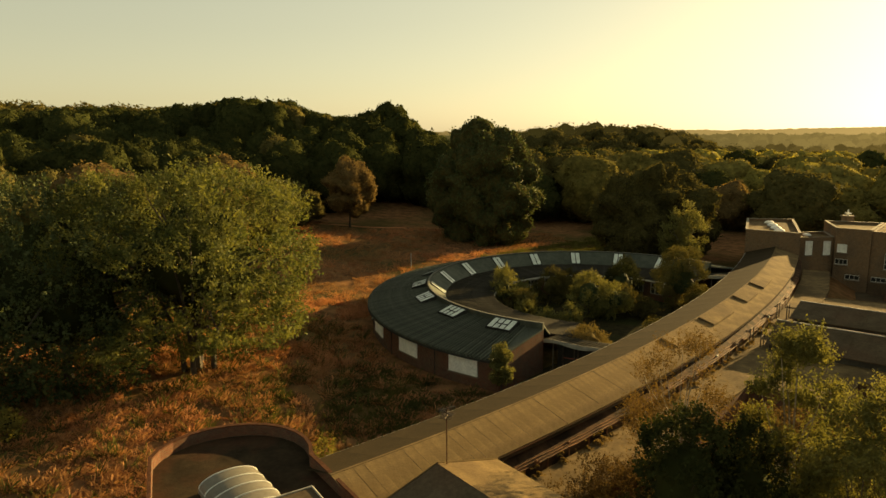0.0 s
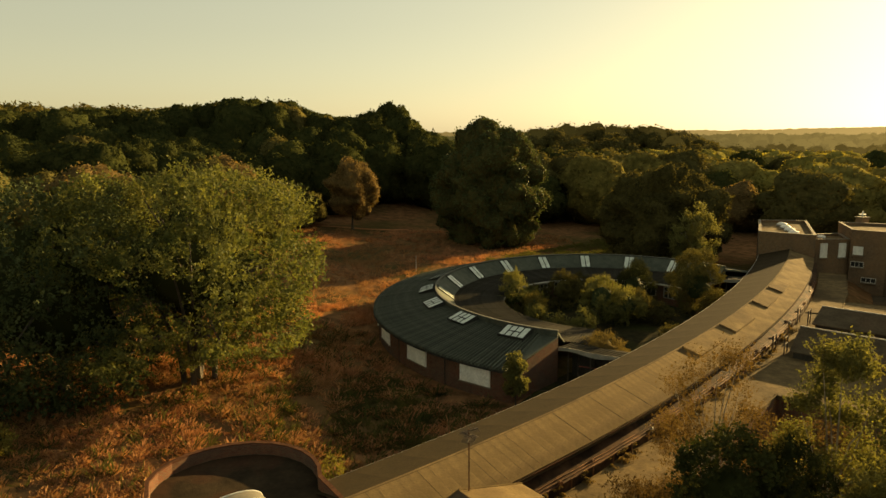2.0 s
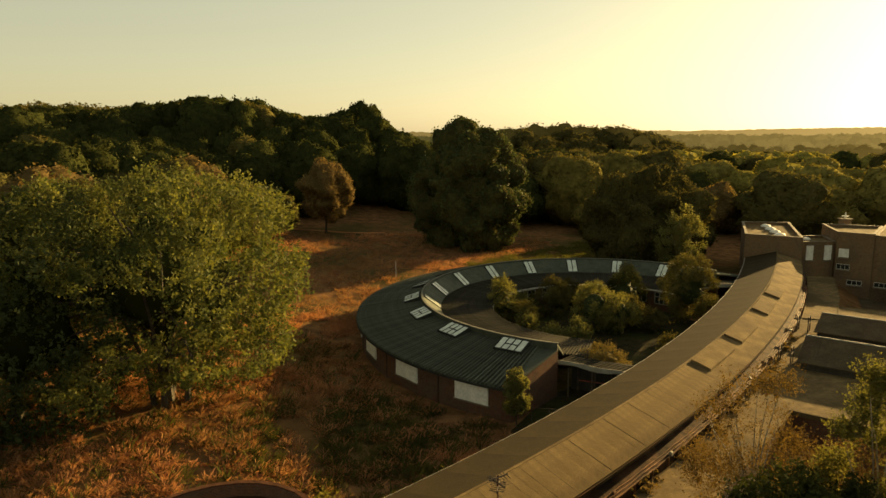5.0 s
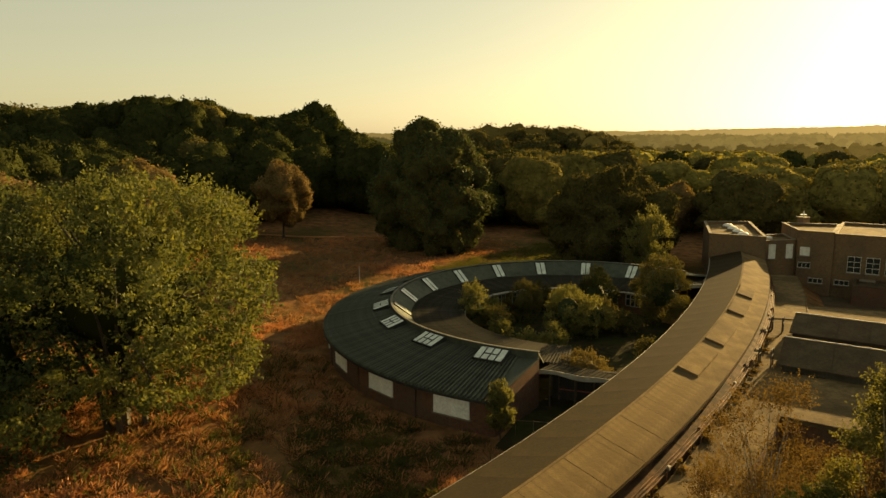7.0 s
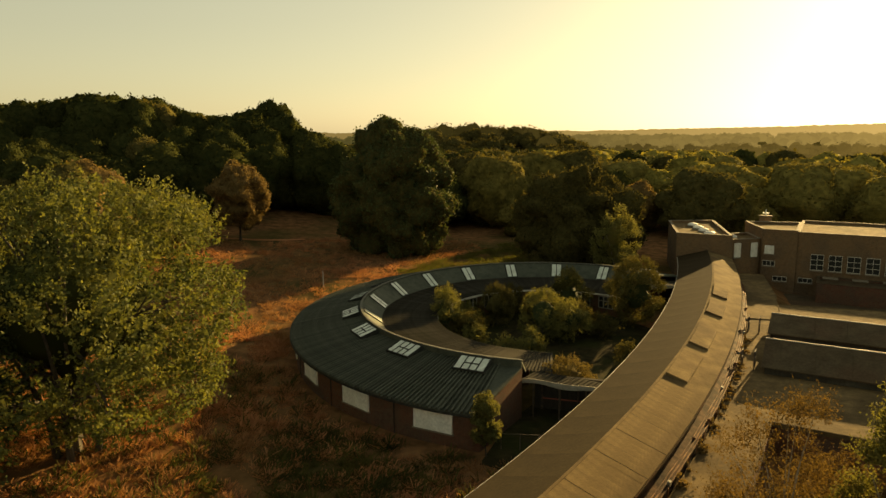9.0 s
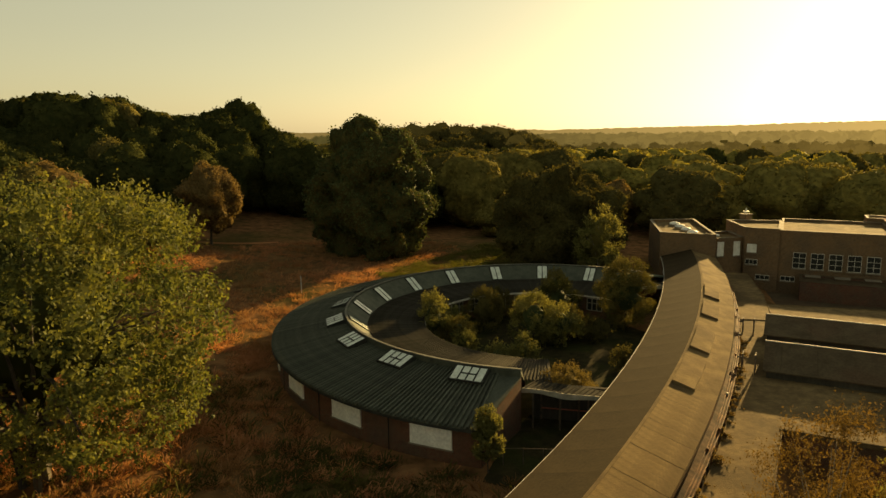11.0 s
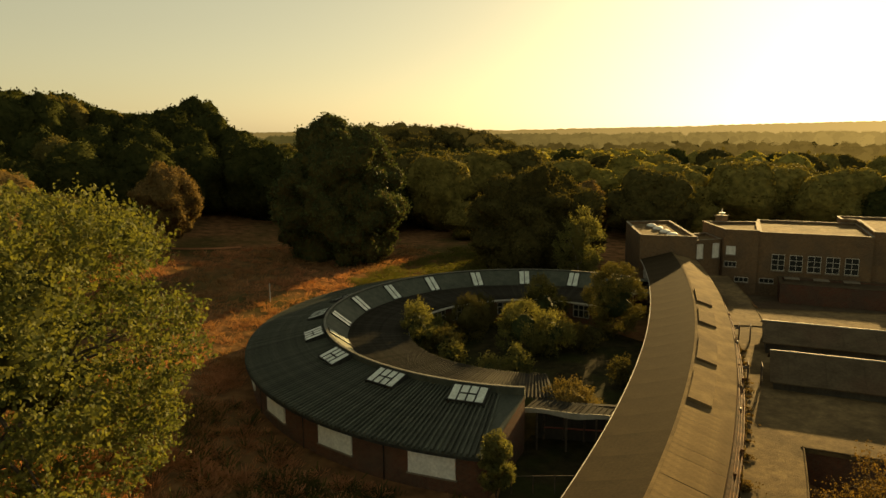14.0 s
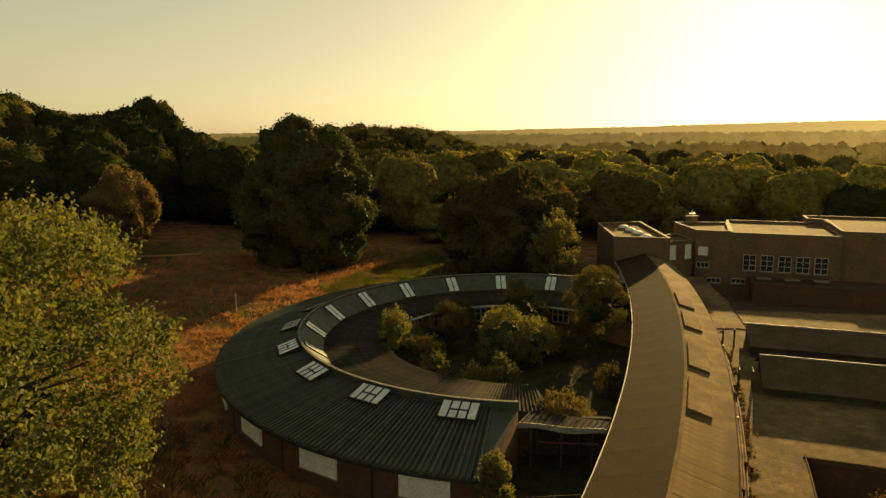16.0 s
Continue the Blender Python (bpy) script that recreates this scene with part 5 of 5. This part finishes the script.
# bushes in the ring's court
for i, (x, y, h, r, leaf) in enumerate(((30.4, 67.0, 5.4, 2.4, "leaf_pale"), (41.6, 68.2, 8.3, 2.8, "leaf_olive"), (21.6, 71.0, 5.2, 1.9, "leaf_pale"), (36.6, 73.2, 4.6, 2.4, "leaf_dark"), (28.2, 73.6, 4.2, 2.2, "leaf_umber"),
                                         (33.0, 66.2, 3.9, 2.2, "leaf_pale"), (38.8, 77.6, 4.6, 1.9, "leaf_olive"), (31.0, 76.6, 3.6, 1.9, "leaf_umber"), (34.8, 68.6, 3.2, 1.8, "leaf_umber"), (24.3, 73.4, 2.8, 1.5, "leaf_pale"), (22.9, 66.6, 2.4, 1.2, "leaf_pale"), (26.6, 61.6, 3.0, 1.1, "leaf_pale"), (24.4, 62.2, 2.3, 1.1, "leaf_pale"), (36.2, 66.0, 2.4, 1.6, "leaf_umber"), (33.5, 56.8, 2.6, 0.9, "leaf_umber"), (23.4, 68.6, 3.0, 1.6, "leaf_olive"))):
    tree("court_bush", "leafy self-sown bush in the courtyard" if leaf != "leaf_umber" else "browning self-sown bush in the courtyard", "bush", x, y, h, r, leaf, int(175 * r * h), 0.11, 40 + i, base=0.1, count=40, rad=0.06, z=0.0, group="courtyard bushes", core=0.6, limbs=5, style="shoots", per=11, length=0.55, shape=2.4, small=0.14, large=0.34, reach=1.15, inside="leaf_shade" if leaf != "leaf_umber" else "leaf_umber")
tree("straw_bush", "straw-yellow rounded bush behind the canopy", "bush", 25.2, 52.1, 3.5, 2.1, "leaf_straw", 1600, 0.085, 60, base=0.1, count=34, rad=0.06, z=0, core=0.7, inside="leaf_straw", style="shoots", per=10, length=0.5, small=0.14, large=0.3, rise=0.9)
tree("corner_bush", "slim green sapling at the corner of the ring", "tree", 16.2, 46.0, 4.6, 0.92, "leaf_pale", 1300, 0.1, 61, base=0.3, count=30, rad=0.06, z=0, core=0.72, inside="leaf_pale", style="shoots", per=12, length=0.3, small=0.2, large=0.4, shape=0.6)
tree("pale_shrub", "small pale shrub beside the corridor", "bush", 3.0, 35.6, 1.9, 0.9, "leaf_yellow", 900, 0.13, 62, base=0.1, count=12, rad=0.03, core=0.0)
tree("field_shrub", "yellow-green shrub in the grass", "bush", -18.0, 41.2, 2.3, 1.2, "leaf_yellow", 1800, 0.15, 63, base=0.1, count=14, rad=0.04, core=0.5)
# birches and shrubs in the sunken court beside the corridor
tree("thin_birch", "thin autumn birch with sparse golden leaves", "tree", 21.9, 28.0, 12.8, 2.8, "leaf_amber", 7500, 0.064, 71, base=2.0, count=44, rad=0.09, bark="birch_bark", z=-2.2, core=0.0, limbs=30, style="shoots", per=9, length=0.8, rise=0.3, small=0.12, large=0.28, reach=1.12, thin=0.5, inside="leaf_amber")
tree("tall_birch", "tall yellow-green birch beside the flat roofs", "tree", 27.6, 26.8, 13.4, 2.5, "leaf_birch", 8200, 0.1, 72, base=0.8, count=60, rad=0.13, bark="birch_bark", z=-2.2, core=0.0, inside="leaf_shade", limbs=16, style="shoots", per=12, length=0.8, rise=0.2, shape=2.0, reach=1.15, small=0.12, large=0.3, thin=0.25)
tree("leafy_tree", "yellow-green tree in low sun", "tree", 29.6, 22.2, 11.8, 3.7, "leaf_birch", 8200, 0.105, 73, base=0.3, count=60, rad=0.16, z=-2.2, core=0.0, inside="leaf_shade", limbs=14, style="shoots", per=12, length=0.85, rise=0.25, reach=1.15, small=0.12, large=0.3, thin=0.5)
tree("leafy_tree", "low yellow-green tree with drooping sprays", "tree", 26.2, 20.2, 9.8, 3.2, "leaf_birch", 6800, 0.1, 76, base=0.3, count=50, rad=0.13, z=-2.2, core=0.0, inside="leaf_shade", limbs=12, style="shoots", per=12, length=0.85, rise=0.1, reach=1.15, small=0.12, large=0.3, thin=0.5)
tree("dark_holly", "dense dark evergreen bush", "bush", 19.6, 22.6, 11.6, 2.7, "leaf_dark", 2600, 0.13, 74, base=0.5, count=50, rad=0.15, z=-2.2, core=0.7, inside="leaf_dark", style="shoots", per=12, length=0.6, small=0.14, large=0.32)
tree("dark_holly", "dense dark evergreen bush", "bush", 22.3, 22.4, 10.4, 2.4, "leaf_dark", 2600, 0.13, 75, base=0.5, count=50, rad=0.15, z=-2.2, core=0.7, inside="leaf_dark", style="shoots", per=12, length=0.6, small=0.14, large=0.32)
for i, (x, y, h, r) in enumerate(((16.1, 26.0, 7.2, 2.1), (17.6, 26.7, 6.9, 2.0), (16.6, 24.6, 6.4, 2.3), (18.9, 26.9, 6.8, 2.4), (21.4, 29.0, 6.0, 2.0), (33.6, 35.2, 4.8, 2.5), (36.6, 33.0, 4.6, 2.6), (30.6, 33.4, 5.2, 2.6), (27.4, 31.0, 7.0, 2.4))):
    tree("autumn_shrub", "rust and gold shrub in the sunken court", "bush", x, y, h, r, "leaf_gold", 13000, 0.075, 80 + i, base=0.2, count=26, rad=0.05, z=-2.2, group="court shrubs", core=0.0, inner=0.3, limbs=14, spray=2.0, clump=8, reach=1.15)

# woods: a few kinds built once, then copied
FRONT = ((-200, 70), (-60, 78), (-30, 92), (-14, 106), (-6, 132), (6, 150), (26, 153), (44, 140), (58, 124), (72, 112), (86, 106), (110, 98), (150, 84), (220, 50), (400, -60))


def wood_front(x):
    for (x0, y0), (x1, y1) in zip(FRONT, FRONT[1:]):
        if x0 <= x <= x1:
            return y0 + (y1 - y0) * (x - x0) / (x1 - x0)
    return 1e9


SKYLINE = ((-40, 204), (-24, 196), (-20, 184), (-17.5, 197), (-15, 190), (-12, 180), (-9, 170), (-5, 178), (-2, 203), (0.5, 206), (2.0, 190), (3.5, 192), (5, 215), (7, 240), (10, 258), (16, 262), (70, 262))
EDGE = ((-60, 200), (-26, 206), (-18, 236), (-11, 264), (-7, 300), (-4, 330), (0, 345))


def curve(rows, b):
    for (b0, v0), (b1, v1) in zip(rows, rows[1:]):
        if b0 <= b <= b1:
            return v0 + (v1 - v0) * (b - b0) / (b1 - b0)
    return rows[-1][1]


KINDS = []
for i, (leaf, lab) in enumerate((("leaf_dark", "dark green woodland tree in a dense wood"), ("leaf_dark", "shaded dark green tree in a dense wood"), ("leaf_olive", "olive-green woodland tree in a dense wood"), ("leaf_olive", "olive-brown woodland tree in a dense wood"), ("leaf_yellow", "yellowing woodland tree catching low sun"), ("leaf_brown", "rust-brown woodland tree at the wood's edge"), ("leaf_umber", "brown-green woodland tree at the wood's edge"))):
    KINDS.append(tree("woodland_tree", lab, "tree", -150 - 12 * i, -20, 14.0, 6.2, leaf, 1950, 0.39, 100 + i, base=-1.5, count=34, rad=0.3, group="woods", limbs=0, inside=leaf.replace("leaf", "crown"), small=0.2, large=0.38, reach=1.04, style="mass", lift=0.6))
WR = random.Random(5)
PLAN = []
gx = -120.0
while gx < 270:
    gy = 40.0
    step = 9.2 if gx < 40 else 13.0
    while gy < 330:
        x, y = gx + WR.uniform(-3.4, 3.4), gy + WR.uniform(-3.4, 3.4)
        gy += step
        dist = math.hypot(x - 3, y - 5)
        depth = y - wood_front(x)
        bear = math.degrees(math.atan2(x - 3, y - 5))
        if depth < 0 or not -31 < bear < 63 or dist > 310 or (66 < x < 114 and y < 114):
            continue
        left = bear < 8
        h = WR.uniform(12.0, 17.0) if left else WR.uniform(10.0, 18.0)
        g = ground_z(x, y)
        edge = x < -4 and depth < 26
        cap = 20.4 + (239 - curve(EDGE if edge else SKYLINE, bear)) / 1190 * dist - WR.uniform(0, 1.5) - g
        if left and not edge and 185 < dist < 230:
            h = cap
        run, off = (x - 15) * 0.814 + (y - 92) * 0.581, (x - 15) * 0.581 - (y - 92) * 0.814
        if -12.5 < off < 9 and x > 45:
            cap = min(cap, 0.3 + 0.195 * (run - 24) - g)      # trees kept low here so that the low sun reaches the field
            if cap < 3.5:
                continue
        # Trees raised to their limit here, to keep the upper field in shade.
        if -36 < off <= -12.5 and x > 45:
            h = cap
        h = max(3.5, min(h, cap, 22.0))
        u = WR.random()
        # Left of the field, near-black foliage stands in for the wood's shade.
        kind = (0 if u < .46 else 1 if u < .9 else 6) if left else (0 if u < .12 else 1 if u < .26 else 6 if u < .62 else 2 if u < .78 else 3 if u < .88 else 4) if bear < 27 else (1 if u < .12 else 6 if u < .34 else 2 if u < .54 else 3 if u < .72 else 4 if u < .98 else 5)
        if edge:
            kind = (6, 5, 6, 6)[int(u * 4)]
        PLAN.append((dist, x, y, g - 0.3, h / 13.0, (h / 14.0) ** 0.6 * WR.uniform(0.95, 1.25) * (1.05 if left else 1.25), kind, WR.uniform(0, 360)))
    gx += step
PLAN.append((100, 14.3, 205.0, ground_z(14.3, 205), (29.4 - ground_z(14.3, 205)) / 12.6, 1.2, 0, 40.0))
PLAN.sort()
REST = []
for n, (dist, x, y, z, sh, sw, kind, rz) in enumerate(PLAN):
    if n < 210:
        copy_thing(KINDS[kind], pose(x, y, z, 0, 0, rz) @ Matrix.Diagonal((sw, sw, sh, 1)))
    else:
        REST.append((x, y, z, sh, sw, kind, rz))
for k in KINDS:
    for o in list(k.children_recursive) + [k]:
        bpy.data.objects.remove(o)


def deep_woods(leaf, kinds, seed):
    """The further trees of the wood, joined."""
    rng = np.random.default_rng(seed)
    LV, LQ, TV, TT = [], [], [], []
    lumps = make_lumps(rng, 14.0, 6.2, -1.0, 24, 1.0, 0.22, 0.4, 1.04)
    cm = mass_mesh("pattern", seed, lumps, 300, 0.7, M[leaf], M[leaf.replace("leaf", "crown")], ICO2, 0.6)
    co = np.empty(len(cm.vertices) * 3)
    cm.vertices.foreach_get("co", co)
    co = co.reshape(-1, 3)
    nq = sum(1 for p in cm.polygons if p.loop_total == 4)
    quads = np.array([tuple(p.vertices) for p in cm.polygons if p.loop_total == 4])
    tris = np.array([tuple(p.vertices) for p in cm.polygons if p.loop_total == 3])
    off = 0
    for x, y, z, sh, sw, kind, rz in REST:
        if kind not in kinds:
            continue
        a = radians(rz)
        r = np.array([[math.cos(a), -math.sin(a), 0], [math.sin(a), math.cos(a), 0], [0, 0, 1]])
        LV.append((co * np.array([sw, sw, sh])) @ r.T + np.array([x, y, z]))
        LQ.append(quads + off)
        TT.append(tris + off)
        off += len(co)
    bpy.data.meshes.remove(cm)
    if LV:
        ob = new("deep_woods", fast_mesh("deep_woods", np.concatenate(LV), np.concatenate(TT), np.concatenate(LQ), [M[leaf], M[leaf.replace("leaf", "crown")]], 1))
        tagged(ob, "further crowns of the mixed autumn wood", "woods", kind="stuff")


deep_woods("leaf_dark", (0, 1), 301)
deep_woods("leaf_olive", (2, 3, 5), 302)
deep_woods("leaf_umber", (6,), 304)
deep_woods("leaf_yellow", (4,), 303)


def far_canopy(name, label, seed, spots, size, leaves, mat):
    """Distant tree crowns as one uneven sheet of leafy clumps."""
    rng = np.random.default_rng(seed)
    base, it = ICO1
    iv = base
    LV, V, T = [], [], []
    off = 0
    for x, y in spots:
        s = size * rng.uniform(0.7, 1.4)
        c = np.array([x, y, ground_z(x, y) + s * 0.6])
        r = np.array([s, s, s * rng.uniform(0.8, 1.1)])
        turn, _ = np.linalg.qr(rng.normal(size=(3, 3)))
        iv = base @ turn
        bump = rng.uniform(0.93, 1.06, (len(iv), 1))
        d = rng.normal(size=(leaves, 3))
        d /= np.linalg.norm(d, axis=1, keepdims=True)
        d[:, 2] = np.abs(d[:, 2])
        LV.append(leaf_quads(rng, c + d * r * rng.uniform(0.86, 1.04, (leaves, 1)), d, size * 0.19, 0.0, 0.7)[0])
        V.append(c + iv * r * 0.9 * bump)
        T.append(it)
    lv = np.concatenate(LV)
    off = len(lv)
    T = [t + off + i * len(iv) for i, t in enumerate(T)]
    ob = new(name, fast_mesh(name, np.concatenate([lv] + V), np.concatenate(T), np.arange(len(lv)).reshape(-1, 4), [M[mat], M[mat.replace("leaf", "crown")]], 1))
    return tagged(ob, label, "woods", kind="stuff")


def polar_spots(seed, n, b0, b1, d0, d1):
    rng = np.random.default_rng(seed)
    b = np.radians(rng.uniform(b0, b1, n))
    d = np.sqrt(rng.uniform(d0 * d0, d1 * d1, n))
    return list(zip(3 + d * np.sin(b), 5 + d * np.cos(b)))


far_canopy("far_woods", "distant mixed woods filling the valley", 1, polar_spots(1, 520, -30, 66, 290, 520), 6.8, 110, "leaf_umber")
far_canopy("far_woods", "dark wooded hill across the valley", 5, [(206 + 103 * x + 35 * y, 530 - 40 * x + 90 * y) for x, y in np.random.default_rng(9).uniform(-1, 1, (480, 2))], 5.0, 120, "leaf_umber")
# The next three woods carry their haze as a glow of the surface.
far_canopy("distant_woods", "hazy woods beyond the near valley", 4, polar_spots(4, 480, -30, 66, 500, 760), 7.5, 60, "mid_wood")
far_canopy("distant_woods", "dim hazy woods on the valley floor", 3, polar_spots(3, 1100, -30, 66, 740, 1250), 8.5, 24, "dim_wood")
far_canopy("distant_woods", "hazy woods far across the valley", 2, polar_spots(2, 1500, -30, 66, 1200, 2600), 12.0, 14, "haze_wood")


def far_hill():
    """Low skyline beyond the valley, its haze given as an emissive colour."""
    V, F = [], []
    n = 900
    for i in range(n + 1):
        b = -40 + 120 * i / n
        rise = 6 + 21 * S(28, 62, b) + 4 * noise.noise((b * 0.15, 0, 0)) + 3 * noise.noise((b * 0.6, 5, 0)) + 3.5 * noise.noise((b * 2.6, 1, 0)) + 2.5 * noise.noise((b * 7.0, 3, 0))
        d = 3000
        x, y = d * math.sin(radians(b)), d * math.cos(radians(b))
        V += [(x, y, -60), (x, y, 20 + rise), (x * 1.1, y * 1.1, -60)]
    for i in range(n):
        a, c = 3 * i, 3 * i + 3
        F += [(a, a + 1, c + 1, c), (a + 1, a + 2, c + 2, c + 1)]
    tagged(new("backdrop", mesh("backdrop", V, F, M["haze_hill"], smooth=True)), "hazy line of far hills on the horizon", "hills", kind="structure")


far_hill()

# ---------------------------------------------------------------- long dry grass


def on_sward(x, y):
    return ((x - 5.8) / 7.0) ** 2 + ((y - 45.5) / 7.5) ** 2 < 1.0 + 1.4 * noise.noise((x * 0.25, y * 0.25, 5.0))


def grass(name, label, seed, n, region, hmin, hmax, mat, blades=12, spread=0.3, thin=0.35, test=None):
    """Tussocks: blades that arch outward from a common foot, gathered in drifts."""
    rng = np.random.default_rng(seed)
    (x0, x1), (y0, y1) = region
    P = []
    while len(P) < n:
        x, y = rng.uniform(x0, x1), rng.uniform(y0, y1)
        if math.hypot(x - CX, y - CY) < 25.8 or math.hypot(x - KX, y - KY) > 202.0:
            continue
        if (test and not test(x, y)) or noise.noise((x * 0.3, y * 0.3, 7.0)) + 1.1 * noise.noise((x * 1.15, y * 1.15, 2.0)) < rng.uniform(-0.35, thin):
            continue
        P.append((x, y, ground_z(x, y), rng.uniform(0.6, 1.5)))
    P = np.repeat(np.array(P), blades, axis=0)
    m = len(P)
    ang = rng.uniform(0, 2 * np.pi, m)
    big = P[:, 3]
    h = rng.uniform(hmin, hmax, m) * big
    dx, dy = np.cos(ang), np.sin(ang)
    foot = rng.uniform(0.0, spread, m) * big
    h *= 1.35 - 0.85 * foot / (spread * big)
    wide = h * rng.uniform(0.06, 0.12, m)
    lean = rng.uniform(0.3, 1.5, m) * h
    base = P[:, :3] + np.stack([dx * foot, dy * foot, np.full(m, -0.04)], 1)
    side = np.stack([-dy, dx, 0 * dx], 1)
    V = np.empty((m, 4, 3))
    V[:, 0] = base - side * (wide / 2)[:, None]
    V[:, 1] = base + side * (wide / 2)[:, None]
    tip = base + np.stack([dx * lean, dy * lean, h], 1)
    V[:, 2] = tip + side * (wide * 0.45)[:, None]
    V[:, 3] = tip - side * (wide * 0.3)[:, None] - np.array([0, 0, 0.06])
    ob = new(name, fast_mesh(name, V.reshape(-1, 3), np.zeros((0, 3), int), np.arange(4 * m).reshape(m, 4), [mat]))
    return tagged(ob, label, "grass", kind="stuff")


grass("long_grass", "tussocks of long dry orange-brown grass", 3, 6000, ((-32, 26), (30, 78)), 0.16, 0.34, M["straw"], 29, 0.55, 0.5, test=lambda x, y: not on_sward(x, y) or noise.noise((x * 0.6, y * 0.6, 1.0)) > -0.08)
grass("green_sward", "dark green sward in the shade of the ring", 9, 1900, ((-5, 15), (36, 55)), 0.12, 0.3, M["tussock"], 14, 0.5, 0.3, test=on_sward)
grass("green_tussocks", "olive-green tussocks among the dry grass", 8, 1300, ((-24, 20), (30, 70)), 0.2, 0.55, M["tussock"], 14, 0.25, 0.1)


def on_lawn(x, y):
    return x > 24 and y < 103 + 0.75 * (x - 24)


grass("far_grass", "dry grass further up the field", 4, 5200, ((-20, 44), (76, 128)), 0.18, 0.42, M["straw"], 9, test=lambda x, y: not on_lawn(x, y))
grass("lawn", "short green grass by the wood", 5, 4500, ((24, 58), (88, 126)), 0.2, 0.36, M["lawn"], 9, 0.8, 0.0, test=on_lawn)



def creeper():
    """Ivy and fallen leaves along the gap beside the pipes."""
    rng = np.random.default_rng(77)
    a = rng.uniform(-57, -44, 15000)
    drift = np.array([noise.noise((v * 3.1, 0.0, 4.0)) + 0.6 * noise.noise((v * 9.0, 2.0, 1.0)) for v in a])
    a, drift = a[drift > 0.12], drift[drift > 0.12]
    r = 210.42 + np.abs(rng.normal(size=len(a))) * (0.12 + 0.5 * drift)
    t = np.radians(a)
    z = ZF + 0.05 + rng.uniform(0, 0.28, len(a)) * np.clip(drift * 2, 0.1, 1) + 0.35 * (r < 210.5)
    p = np.stack([KX + r * np.cos(t), KY + r * np.sin(t), z], 1)
    up = np.tile(np.array([0.0, 0.0, 1.0]), (len(a), 1))
    v, q = leaf_quads(rng, p, up, 0.11)
    tagged(new("creeper", fast_mesh("creeper", v, np.zeros((0, 3), int), q, [M["leaf_brown"]])), "brown ivy and dead leaves beside the pipes", "creeper", kind="stuff")


creeper()

# worn path across the field
PV, PF = [], []
for i in range(25):
    x = -6 + 20 * i / 24
    y = 131.5 - 0.10 * (x + 6) + 0.5 * math.sin(x * 0.5)
    for k in (-0.9, 0.9):
        PV.append((x, y + k, ground_z(x, y + k) + 0.06))
    if i:
        PF.append((2 * i - 2, 2 * i, 2 * i + 1, 2 * i - 1))
tagged(new("field_path", mesh("field_path", PV, PF, M["straw"])), "worn pale path through the dry grass", "path", kind="structure")

fence = thing("guard_rail", "low pale guard rail between ring and corridor", "rail")
fa, fb = Vector((17.5, 46.6, 0)), Vector((22.0, 44.6, 0))
for k in range(5):
    q = fa.lerp(fb, k / 4)
    part("post", mesh("post", *tube_data([q + Vector((0, 0, -0.3)), q + Vector((0, 0, 1.15))], [0.035, 0.035], 6), M["steel"]), fence)
for z in (1.12,):
    part("rail", mesh("rail", *tube_data([fa + Vector((0, 0, z)), fb + Vector((0, 0, z))], [0.022, 0.022], 6), M["steel"]), fence)

post = thing("field_post", "thin pale post standing in the grass", "post", at=(12.6, 95.4, ground_z(12.6, 95.4)))
part("shaft", mesh("shaft", *tube_data([(0, 0, -0.3), (0, 0, 2.2)], [0.06, 0.05], 6), M["pale_frame"]), post)
